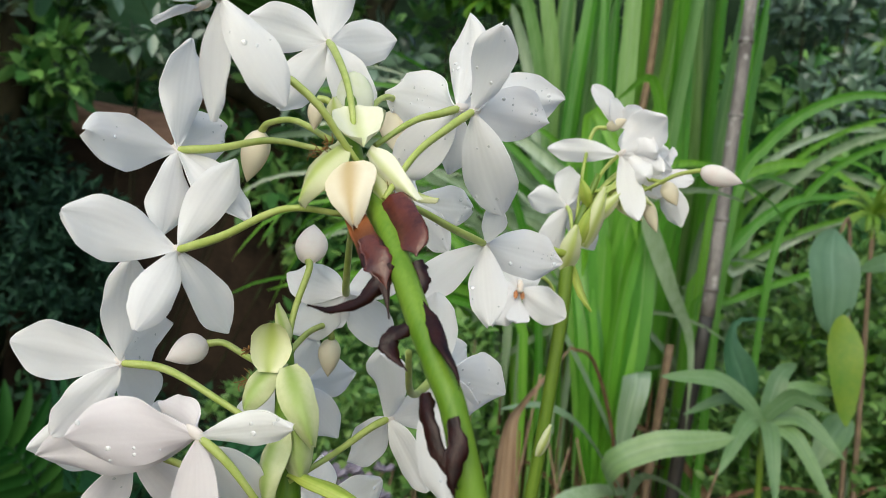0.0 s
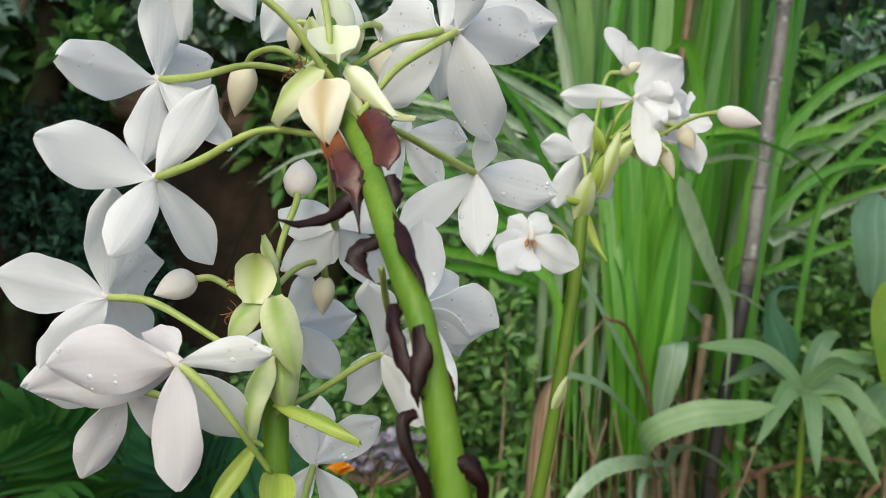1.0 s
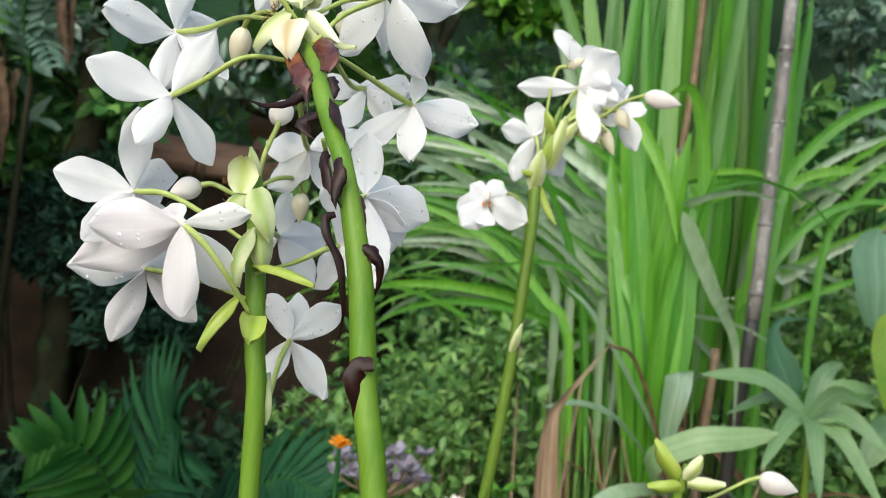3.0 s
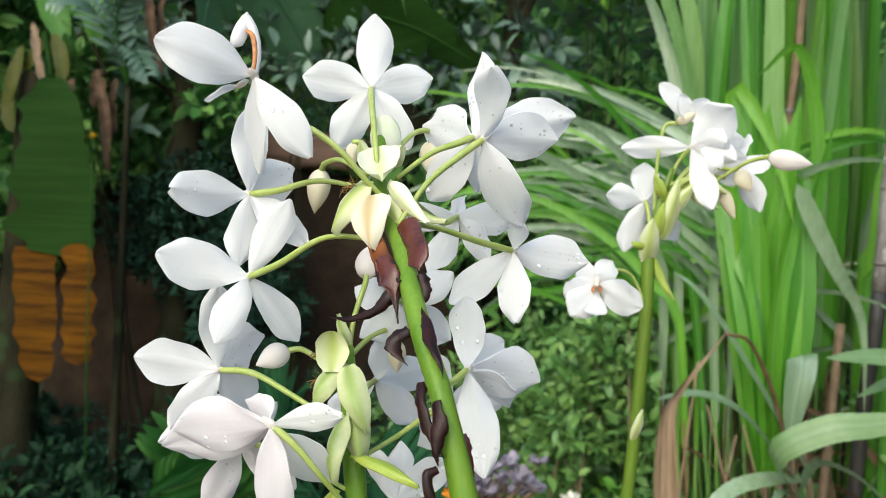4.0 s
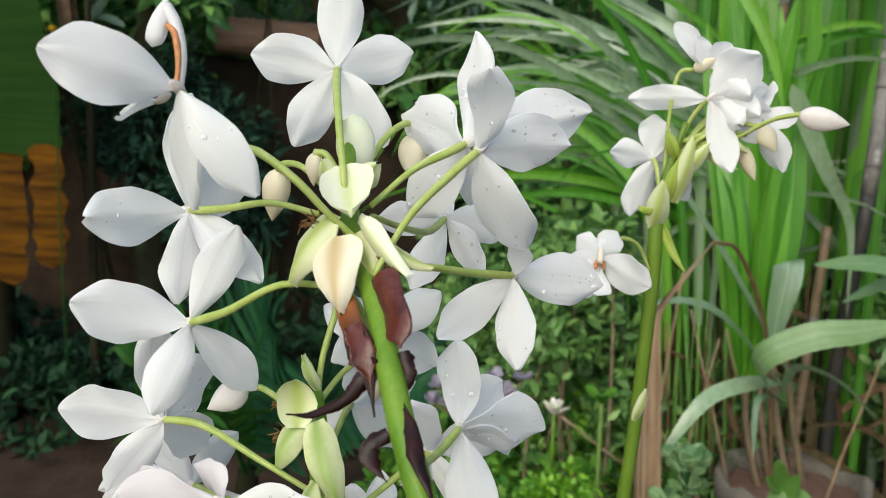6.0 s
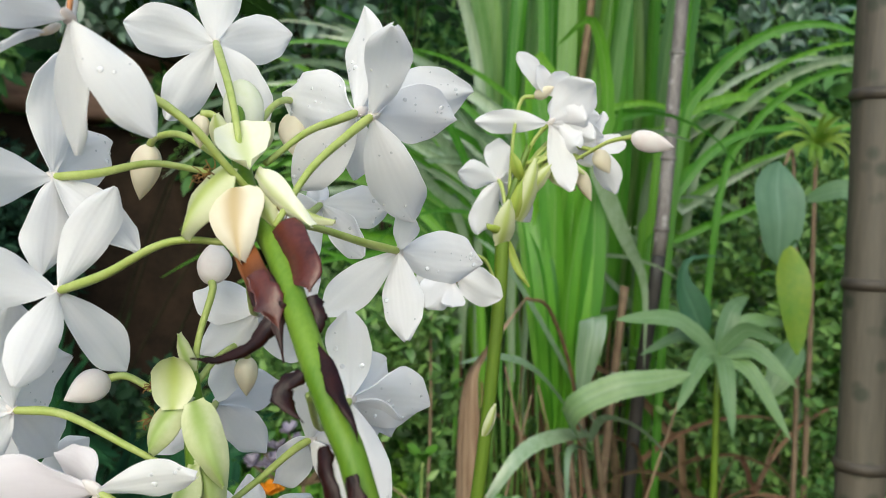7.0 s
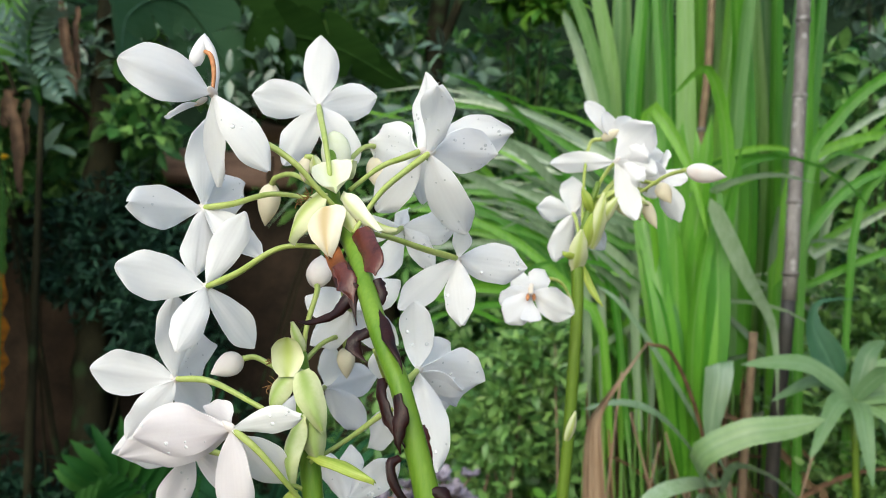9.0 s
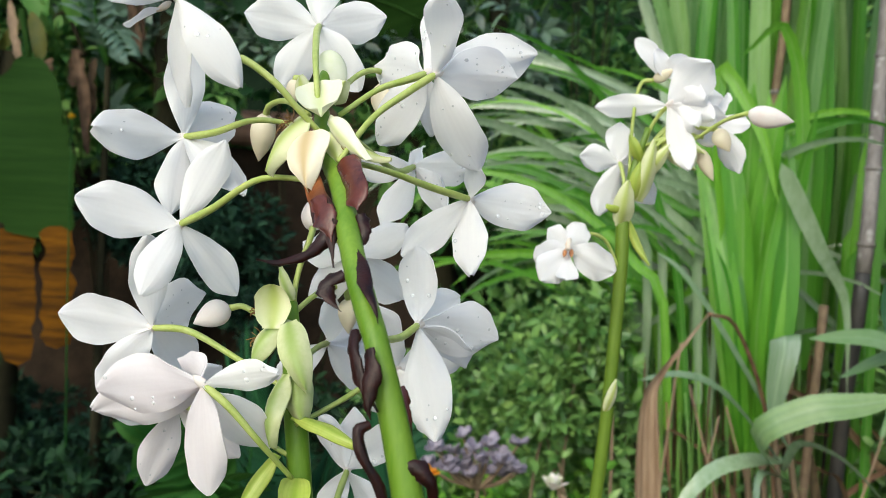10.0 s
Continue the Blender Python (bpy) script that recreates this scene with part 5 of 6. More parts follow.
broad(vine, [(0.79, 1.70, 1.275), (0.778, 1.68, 1.22), (0.782, 1.67, 1.15), (0.786, 1.68, 1.065)], 0.108, LEAF_AQUA, 1, (0.1, -1, 0.3), 0.75, 0.7, "hanging bluish green leaf")
broad(vine, [(0.786, 1.625, 1.105), (0.782, 1.61, 1.06), (0.785, 1.60, 0.99), (0.797, 1.60, 0.895)], 0.072, LEAF_YELLOW, 2, (0.1, -1, 0.2), 0.75, 0.7, "yellowing hanging leaf")
part("stalk", mesh("stalk", *tube([(0.865, 1.735, 1.06), (0.82, 1.67, 1.115), (0.786, 1.625, 1.105)], [0.0025, 0.002, 0.0018], 6, 8), FROND_GREEN), vine)
broad(vine, [(0.86, 1.73, 1.00), (0.72, 1.68, 1.07), (0.60, 1.65, 1.075), (0.580, 1.64, 1.03), (0.600, 1.64, 0.98), (0.630, 1.64, 0.915)], 0.062, LEAF_TEAL, 3, (0.1, -1, 0.3), 4.5, 0.9, "hanging bluish green leaf")
broad(vine, [(0.86, 1.73, 1.20), (0.92, 1.68, 1.22), (0.95, 1.66, 1.18)], 0.06, LEAF_BROAD, 4)
broad(vine, [(0.86, 1.73, 0.90), (0.80, 1.66, 0.86), (0.76, 1.64, 0.80)], 0.06, LEAF_BROAD, 5)
tuft = thing("leaf_tuft", (0.965, 1.9, 0), "yellow-green spidery tuft of young leaves on a stem", "plant")
part("stem", mesh("stem", *tube([(1.0, 1.95, -0.02), (0.99, 1.93, 0.7), (0.965, 1.9, 1.33)], [0.008, 0.007, 0.005], 7, 12), TWIG), tuft)
RT = random.Random(61)
for k in range(42):
    broad(tuft, droop((0.965, 1.9, 1.335), k * 137.5, RT.uniform(5, 95), RT.uniform(0.07, 0.125), RT.uniform(50, 120)), 0.013, LEAF_YELLOW, 500 + k)

# ---------------------------------------------------------------- shrubs
shrub("leafy_shrub", "small-leaved soft green shrub beside the bamboo pole", "shrub", [(0.95, 2.10, 1.02, 0.24, 0.16, 0.22), (1.22, 2.20, 1.00, 0.34, 0.22, 0.34), (0.80, 2.05, 0.72, 0.20, 0.16, 0.26), (1.05, 2.10, 0.62, 0.30, 0.2, 0.34)], 1500, 9, 0.034, LEAF_SOFT, 11, slim=0.55)
shrub("leafy_shrub", "small-leaved green shrub in front of the woods", "shrub", [(1.10, 2.9, 1.25, 0.45, 0.25, 0.40), (1.7, 2.9, 1.1, 0.4, 0.3, 0.5)], 480, 9, 0.055, LEAF_WOOD, 19, slim=0.45)
for k in range(3):
    root = Vector((0.64 + R.uniform(-0.04, 0.05), R.uniform(1.95, 2.2), R.uniform(0.95, 1.20)))
    path = [Vector((root.x - 0.02, root.y, 0.0))] + droop(root, R.uniform(-18, 22), R.uniform(40, 62), R.uniform(0.40, 0.62), R.uniform(10, 45))
    part("blade", mesh("blade", *blade_mesh(path, R.uniform(0.016, 0.027), (0, -0.6, 1), 0.2, 0.2, 0.6, n=16, seed=860 + k), REED_PALE_SHEEN if k % 4 == 0 else REED, grid=(15, 4)), side_grass)
RS = random.Random(31)
for k in range(11):
    root = Vector((RS.uniform(0.66, 0.86), RS.uniform(1.95, 2.35), RS.uniform(1.02, 1.42)))
    path = [Vector((root.x - 0.04, root.y, 0.0)), root - Vector((0.03, 0, 0.30))] + droop(root, RS.uniform(-25, 20), RS.uniform(18, 48), RS.uniform(0.40, 0.75), RS.uniform(80, 140))
    part("blade", leaf_mesh("blade", (REED, REED_PALE_SHEEN, REED)[k % 3], path, RS.uniform(0.014, 0.028), (0, -0.6, 1), 0.2, 0.3, 0.6, n=18, seed=880 + k), side_grass)
shrub("low_hedge", "low bright green hedge of small leaves", "hedge", [(-0.08, 2.10, 0.62, 0.30, 0.18, 0.38), (0.36, 1.98, 0.42, 0.20, 0.14, 0.26), (-0.36, 2.25, 0.50, 0.26, 0.2, 0.34), (0.04, 1.84, 0.64, 0.16, 0.10, 0.28)], 1500, 8, 0.034, LEAF_SOFT, 12, slim=0.5, stems=9)
shrub("low_hedge", "low bright green hedge of small leaves", "hedge", [(-0.25, 1.95, 0.36, 0.22, 0.15, 0.26), (0.05, 1.85, 0.34, 0.26, 0.15, 0.26)], 460, 8, 0.034, LEAF_BRIGHT, 13, slim=0.55)
shrub("dark_shrub", "green shrub, its shade put into the dark leaf colour", "shrub", [(-1.15, 2.9, 0.35, 0.5, 0.3, 0.33), (-1.9, 2.7, 0.16, 0.45, 0.3, 0.24), (-0.6, 2.9, 0.35, 0.35, 0.3, 0.33)], 420, 9, 0.060, LEAF_SHADED, 15, slim=0.45, twig=BARK)
shrub("undergrowth_shrub", "green undergrowth below the reeds", "shrub", [(0.75, 2.2, 0.25, 0.4, 0.22, 0.26), (1.2, 2.1, 0.3, 0.4, 0.25, 0.34), (0.15, 2.0, 0.2, 0.3, 0.2, 0.2)], 240, 8, 0.045, LEAF, 16, slim=0.4)

shrub("shade_shrub", "mid green shrub with glossy leaves in the shade", "shrub", [(-2.0, 3.3, 1.75, 0.45, 0.3, 0.45), (-1.35, 3.5, 2.32, 0.40, 0.3, 0.35), (-0.75, 3.6, 1.55, 0.35, 0.3, 0.40), (-2.6, 3.3, 1.4, 0.4, 0.3, 0.5)], 420, 9, 0.10, LEAF_WOOD, 17, slim=0.4, twig=BARK)
shrub("shade_shrub", "dark green shrub with glossy leaves in the shade", "shrub", [(-0.2, 3.5, 1.35, 0.45, 0.3, 0.5), (0.25, 3.4, 1.7, 0.4, 0.3, 0.4), (-0.1, 3.3, 0.7, 0.5, 0.3, 0.4)], 380, 9, 0.08, LEAF_WOOD, 18, slim=0.35, twig=BARK)
# far woods as one mass of leaves, with trunks
woods = []
WR = random.Random(9)
for k in range(26):
    a = radians(20 + 140 * k / 25)
    rr = WR.uniform(4.0, 5.6)
    woods.append((rr * math.cos(a), 0.4 + rr * math.sin(a), WR.uniform(0.4, 3.0), WR.uniform(0.6, 1.0), WR.uniform(0.4, 0.6), WR.uniform(0.5, 0.9)))
v, f, _ = leaf_cloud(woods, 4200, 9, 0.13, 21, 0.5, 0.42)
part("far_woods", mesh("far_woods", v, f, LEAF_WOOD), None, "dense dark green woodland leaves in shade", category="woods", kind="stuff")
woods2 = []
for k in range(14):
    a = radians(35 + 110 * k / 13)
    rr = WR.uniform(3.6, 4.4)
    woods2.append((rr * math.cos(a), 0.4 + rr * math.sin(a), WR.uniform(0.3, 2.3), WR.uniform(0.35, 0.6), 0.35, WR.uniform(0.35, 0.6)))
v, f, _ = leaf_cloud(woods2, 1100, 9, 0.09, 22, 0.5, 0.45)
part("mid_woods", mesh("mid_woods", v, f, LEAF), None, "mid green woodland leaves behind the reeds", category="woods", kind="stuff")
# crowns out of view, added overhead to shade the garden's left
SHADE_CROWNS = [[(-1.5, 3.0, 3.1, 0.9, 0.7, 0.5)], [(-2.6, 2.9, 3.0, 0.9, 0.9, 0.5)], [(-0.3, 4.2, 3.3, 0.9, 0.7, 0.6)]]
for k, (x, y, r, lean) in enumerate([(-1.66, 3.05, 0.065, 0.07), (-2.35, 3.6, 0.07, -0.05), (-0.55, 4.2, 0.06, 0.08)]):
    tr = thing("bare_tree", (x, y, 0), "dark bare tree trunk in the shade", "tree", "trunks behind the garden")
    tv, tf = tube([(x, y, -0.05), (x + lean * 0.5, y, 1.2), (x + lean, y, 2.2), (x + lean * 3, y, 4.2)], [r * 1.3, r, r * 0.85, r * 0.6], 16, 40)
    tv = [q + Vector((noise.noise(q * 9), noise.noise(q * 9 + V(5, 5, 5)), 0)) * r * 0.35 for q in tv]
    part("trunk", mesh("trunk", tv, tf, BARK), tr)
    for j in range(3):
        z = 1.7 + 0.5 * j
        q = Vector((x + lean, y, z))
        e = q + Vector((WR.uniform(-0.7, 0.7), WR.uniform(-0.3, 0.4), WR.uniform(0.4, 0.9)))
        part("limb", mesh("limb", *tube([q, q.lerp(e, 0.5) + V(0, 0, 0.08), e], [r * 0.5, r * 0.35, r * 0.12], 7, 8), BARK), tr)
    v, f, _ = leaf_cloud(SHADE_CROWNS[k], 130, 9, 0.14, 70 + k)
    part("crown", mesh("crown", v, f, LEAF_SHADED), tr)

# ---------------------------------------------------------------- banana leaves
def banana(s, path, width, mat, seed, hint=(0.2, -1, 0.3), tears=9, label=""):
    """A wide leaf torn into strips along its veins, with a thick midrib."""
    rng = random.Random(seed)
    pts = smooth_path(path, 4 * tears + 1)
    fr = frames(pts, hint)
    verts, faces = [], []
    for k in range(tears):
        for sgn in (-1, 1):
            d1, d2 = rng.uniform(0.82, 1.0), rng.uniform(-0.15, 0.15)
            k0 = len(verts)
            for i in range(5):
                q = 4 * k + i
                t, s_, n_ = fr[q]
                u = q / (4 * tears)
                w = width / 2 * (max(0.02, math.sin(math.pi * (0.08 + 0.90 * u))) ** 0.6)
                shrink = 0.04 if i in (0, 4) else 0.0
                for j in range(4):
                    g = j / 3
                    verts.append(pts[q] + s_ * sgn * w * g * (d1 - shrink * g * 2) + n_ * (d2 * w * g * g + 0.02 * w * math.sin(3 * i)) - t * g * w * 0.25)
            for i in range(4):
                for j in range(3):
                    a = k0 + i * 4 + j
                    faces.append((a, a + 1, a + 5, a + 4))
    leaf = part("leaf", mesh("leaf", verts, faces, mat), s, label)
    part("midrib", mesh("midrib", *tube(path, [0.010, 0.007, 0.003], 7, 16), mat), leaf)
    return leaf


ban = thing("banana_plant", (-2.05, 2.7, 0), "banana plant with a torn green leaf and yellow dying leaf", "banana plant")
part("trunk", mesh("trunk", *tube([(-2.12, 2.75, -0.03), (-2.10, 2.74, 0.8), (-2.06, 2.72, 1.75)], [0.09, 0.075, 0.05], 14, 12), BARK), ban)
ban2 = thing("banana_plant", (-1.2, 3.3, 0), "banana plant with broad dark green leaves overhead", "banana plant")
part("trunk", mesh("trunk", *tube([(-0.62, 3.75, -0.03), (-0.63, 3.70, 0.9), (-0.75, 3.52, 1.66), (-1.12, 3.3, 1.8)], [0.08, 0.07, 0.05, 0.03], 14, 16), BARK), ban2)
banana(ban2, [(-1.12, 3.3, 1.80), (-1.28, 3.0, 2.14), (-1.40, 2.8, 2.05), (-1.38, 2.7, 1.80)], 0.36, BANANA_PALE, 3)
banana(ban2, [(-1.12, 3.3, 1.80), (-0.95, 3.1, 2.02), (-0.70, 2.95, 1.96), (-0.40, 2.85, 1.78)], 0.30, BANANA, 4)
banana(ban2, [(-1.12, 3.3, 1.80), (-0.90, 3.1, 2.25), (-0.50, 2.9, 2.30), (-0.10, 2.7, 2.10)], 0.34, BANANA, 5)


# ---------------------------------------------------------------- palm fronds
def frond(s, path, count, length, mat, seed, width=0.022, sweep=0.55, rib_mat=FROND_GREEN):
    pts = smooth_path(path, count + 4)
    fr = frames(pts, (0, -0.4, 1))
    rib = part("frond", mesh("frond", *tube(path, [0.006, 0.004, 0.002], 6, 14), rib_mat), s)
    rng = random.Random(seed)
    for i in range(3, count + 3):
        t, s_, n_ = fr[i]
        u = i / (count + 3)
        ln = length * math.sin(math.pi * (0.15 + 0.78 * u)) ** 0.7
        for sgn in (-1, 1):
            d = (s_ * sgn + t * sweep + n_ * rng.uniform(-0.1, 0.12)).normalized()
            e = pts[i] + d * ln - Vector((0, 0, 0.10 * ln))
            part("leaflet", leaf_mesh("leaflet", mat, [pts[i], pts[i].lerp(e, 0.5) + n_ * 0.012, e], width, n_, 0.3, 0.4, 0.8, n=7, seed=i), rib)


palm = thing("palm", (-0.85, 2.05, 0), "low palm with dark green ribbed fronds", "palm")
part("base", mesh("base", *tube([(-0.85, 2.10, -0.02), (-0.84, 2.08, 0.15), (-0.83, 2.07, 0.28)], [0.05, 0.04, 0.025], 10, 6), BARK), palm)
PB = (-0.83, 2.07, 0.24)
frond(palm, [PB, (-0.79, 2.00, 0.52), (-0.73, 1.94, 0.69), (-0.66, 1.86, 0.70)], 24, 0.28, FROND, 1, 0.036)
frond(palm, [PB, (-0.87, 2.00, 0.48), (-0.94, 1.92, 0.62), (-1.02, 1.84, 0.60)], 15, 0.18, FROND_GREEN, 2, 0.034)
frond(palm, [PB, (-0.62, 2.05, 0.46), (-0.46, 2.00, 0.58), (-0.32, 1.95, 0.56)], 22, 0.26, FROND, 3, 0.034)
frond(palm, [PB, (-0.82, 1.90, 0.46), (-0.84, 1.76, 0.52), (-0.86, 1.62, 0.46)], 14, 0.20, FROND_GREEN, 5, 0.030)
fern = thing("pale_fern", (-1.75, 2.75, 0), "shaded fern palm, sheen put into its pale grey-green frond colour", "fern")
part("stem", mesh("stem", *tube([(-1.72, 2.78, -0.02), (-1.71, 2.77, 0.9), (-1.70, 2.76, 1.72)], [0.02, 0.016, 0.010], 8, 10), BARK), fern)
FB = (-1.70, 2.76, 1.70)
frond(fern, [FB, (-1.72, 2.70, 1.90), (-1.66, 2.66, 2.02), (-1.54, 2.62, 2.02)], 12, 0.11, LEAF_PAINTED_SHEEN, 11, 0.020, 0.7, FROND_GREEN)
frond(fern, [FB, (-1.78, 2.70, 1.92), (-1.84, 2.66, 2.00), (-1.94, 2.62, 1.98)], 12, 0.11, LEAF_PAINTED_SHEEN, 12, 0.020, 0.7, FROND_GREEN)
frond(fern, [FB, (-1.66, 2.68, 1.80), (-1.60, 2.64, 1.80), (-1.53, 2.62, 1.70)], 12, 0.10, LEAF_PAINTED_SHEEN, 13, 0.020, 0.7, FROND_GREEN)
shrub("leafy_shrub", "bright green shrub lit between the trunks", "shrub", [(-1.42, 2.95, 1.70, 0.12, 0.10, 0.16), (-1.95, 2.85, 1.75, 0.10, 0.1, 0.2)], 50, 8, 0.085, LEAF_WOOD, 41, 4, 0.5, twig=BARK)

# pale leaves that stand for highlights scattered through the shade
shrub("shade_shrub", "shade shrub with sky glints put into its leaf colour", "shrub", [(-1.80, 3.05, 2.00, 0.40, 0.15, 0.20), (-1.15, 3.15, 1.95, 0.35, 0.15, 0.22), (-0.40, 3.15, 1.85, 0.35, 0.15, 0.28)], 130, 7, 0.085, LEAF_PAINTED_SHEEN, 43, 6, 0.45, twig=BARK)

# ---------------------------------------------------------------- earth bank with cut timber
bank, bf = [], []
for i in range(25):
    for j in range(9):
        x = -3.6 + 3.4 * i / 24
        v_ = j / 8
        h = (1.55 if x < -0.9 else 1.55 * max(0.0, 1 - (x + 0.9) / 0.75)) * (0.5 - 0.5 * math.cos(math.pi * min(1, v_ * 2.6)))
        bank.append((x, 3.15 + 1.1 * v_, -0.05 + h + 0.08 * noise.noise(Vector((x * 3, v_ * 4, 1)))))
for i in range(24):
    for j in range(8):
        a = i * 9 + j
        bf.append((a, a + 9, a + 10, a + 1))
part("earth_bank", mesh("earth_bank", bank, bf, BANK), None, "bare earth bank behind the bushes, darkened in colour for shade", category="earth bank", kind="structure")


# the garden behind stands turned a little about the orchids
EYE = Vector((0.03, -0.02, 1.10))
SETTLE = Matrix.Translation(EYE) @ Euler((radians(-1.04), radians(-1.04), radians(1.2))).to_matrix().to_4x4() @ Matrix.Translation(-EYE)
FRONT = {"camera", "sun", "ground"} | {ob.name for ob in (tall, low, back, young)}
for ob in [o for o in scene.objects if o.parent is None and o.name not in FRONT]:
    ob.matrix_basis = SETTLE @ ob.matrix_basis
back.location += Vector((-0.0045, -0.004, -0.003))


part("blade", leaf_mesh("blade", REED_PALE_SHEEN, [(0.53, 1.82, 0.80), (0.510, 1.79, 0.985), (0.447, 1.74, 1.089), (0.398, 1.71, 1.175), (0.357, 1.69, 1.252)], 0.034, (-0.3, -1, 0.3), 0.12, 1.1, 0.35, n=18, seed=62), reed, "pale grey-green blade, sky sheen put into its colour")
part("blade", leaf_mesh("blade", REED_PALE_SHEEN, [(0.385, 1.70, 0.80), (0.378, 1.69, 0.90), (0.373, 1.655, 0.928), (0.371, 1.64, 0.900), (0.363, 1.638, 0.84), (0.357, 1.645, 0.77)], 0.056, (0.1, -1, 0.3), 0.10, 0.7, 0.6, n=20, seed=63), reed, "pale blade folded over")

# ---------------------------------------------------------------- shaded side: hanging leaves, bush, rags
HANG = (0.25, -1, 0.25)
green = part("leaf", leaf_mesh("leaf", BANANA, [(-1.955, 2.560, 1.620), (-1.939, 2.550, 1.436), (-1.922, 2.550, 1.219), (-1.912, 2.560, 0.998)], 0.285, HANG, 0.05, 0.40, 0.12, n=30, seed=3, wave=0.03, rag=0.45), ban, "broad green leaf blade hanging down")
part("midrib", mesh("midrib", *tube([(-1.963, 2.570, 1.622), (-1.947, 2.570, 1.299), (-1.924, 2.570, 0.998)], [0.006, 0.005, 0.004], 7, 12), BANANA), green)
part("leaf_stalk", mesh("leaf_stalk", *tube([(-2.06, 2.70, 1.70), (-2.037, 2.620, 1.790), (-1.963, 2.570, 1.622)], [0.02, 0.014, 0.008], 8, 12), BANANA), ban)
part("lobe", leaf_mesh("lobe", BANANA_DRY, [(-1.991, 2.555, 1.026), (-1.979, 2.550, 0.860), (-1.967, 2.550, 0.702), (-1.958, 2.560, 0.550)], 0.150, HANG, 0.06, 0.06, 0.22, n=22, seed=4, wave=0.03, rag=0.3), ban, "yellow-brown dying leaf tip with dark bands")
part("lobe", leaf_mesh("lobe", BANANA_DRY, [(-1.831, 2.570, 1.042), (-1.821, 2.565, 0.868), (-1.816, 2.565, 0.711), (-1.815, 2.570, 0.619)], 0.108, HANG, -0.10, 0.06, 0.10, n=22, seed=5, wave=0.04, rag=0.45), ban, "yellow-brown dying leaf tip with dark bands")

rags = thing("withered_leaf", (-1.849, 2.720, 1.586), "withered brown leaf strips hanging from the banana plant", "dry leaf")
part("strip", leaf_mesh("strip", RAG, [(-1.891, 2.720, 1.679), (-1.850, 2.700, 1.603), (-1.825, 2.700, 1.480), (-1.818, 2.710, 1.295)], 0.042, (0.2, -1, 0.2), 0.9, 0.3, 0.3, rag=0.9, n=20, seed=840, wave=0.12), rags)
part("strip", leaf_mesh("strip", RAG, [(-1.881, 2.740, 1.677), (-1.893, 2.720, 1.627), (-1.898, 2.720, 1.544)], 0.035, (0.2, -1, 0.2), 0.5, 0.3, 0.3, rag=0.9, n=20, seed=841, wave=0.12), rags)
part("strip", leaf_mesh("strip", RAG, [(-1.832, 2.750, 1.654), (-1.820, 2.720, 1.565), (-1.807, 2.720, 1.441)], 0.030, (0.2, -1, 0.2), 0.5, 0.3, 0.3, rag=0.9, n=20, seed=842, wave=0.12), rags)
part("strip", leaf_mesh("strip", RAG, [(-1.919, 2.620, 1.628), (-1.911, 2.600, 1.584), (-1.898, 2.600, 1.514)], 0.032, (0.2, -1, 0.2), 0.5, 0.3, 0.3, rag=0.9, n=20, seed=843, wave=0.12), rags)
part("strip", leaf_mesh("strip", TWIG, [(-2.086, 2.620, 1.831), (-2.051, 2.600, 1.724), (-2.022, 2.600, 1.603)], 0.030, (0.2, -1, 0.2), 0.5, 0.3, 0.3, rag=0.9, n=20, seed=844, wave=0.12), rags)
part("strip", leaf_mesh("strip", RAG, [(-1.749, 2.800, 2.022), (-1.716, 2.780, 1.890), (-1.693, 2.780, 1.786), (-1.664, 2.780, 1.671)], 0.036, (0.2, -1, 0.2), 0.9, 0.3, 0.3, rag=0.9, n=20, seed=845, wave=0.12), rags)
part("strip", leaf_mesh("strip", RAG, [(-1.713, 2.850, 2.016), (-1.704, 2.830, 1.882), (-1.683, 2.830, 1.734)], 0.024, (0.2, -1, 0.2), 0.9, 0.3, 0.3, rag=0.9, n=20, seed=846, wave=0.12), rags)
part("stalk", mesh("stalk", *tube([(-2.07, 2.72, 1.66), (-1.992, 2.780, 1.830), (-1.866, 2.740, 1.662)], [0.012, 0.010, 0.006], 7, 10), BARK), rags)
part("leaf", leaf_mesh("leaf", LEAF_OLIVE, [(-2.003, 2.620, 1.790), (-1.953, 2.600, 1.704), (-1.940, 2.600, 1.614)], 0.055, HANG, 0.2, 0.6, 0.5, seed=850, wave=0.05), ban, "yellowing olive leaf")
part("leaf", leaf_mesh("leaf", LEAF_OLIVE, [(-2.129, 2.620, 1.750), (-2.149, 2.600, 1.623), (-2.172, 2.600, 1.521)], 0.050, HANG, 0.2, 0.6, 0.5, seed=851, wave=0.05), ban, "yellowing olive leaf")
part("leaf", leaf_mesh("leaf", LEAF_OLIVE, [(-2.148, 2.620, 1.647), (-2.163, 2.600, 1.521), (-2.140, 2.600, 1.429)], 0.050, HANG, 0.2, 0.6, 0.5, seed=852, wave=0.05), ban, "yellowing olive leaf")
part("leaf", leaf_mesh("leaf", LEAF_OLIVE, [(-2.059, 2.660, 1.800), (-2.096, 2.640, 1.713), (-2.146, 2.640, 1.656)], 0.045, HANG, 0.2, 0.6, 0.5, seed=853, wave=0.05), ban, "yellowing olive leaf")

fresh = thing("leafy_shrub", (-2.003, 2.950, 0.071), "shrub with broad fresh green leaves above the banana", "shrub")
part("stem", mesh("stem", *tube([(-1.689, 3.150, -0.02), (-1.744, 3.150, 1.359), (-1.801, 3.050, 1.896), (-2.030, 2.880, 2.163)], [0.02, 0.016, 0.012, 0.006], 8, 14), BARK), fresh)
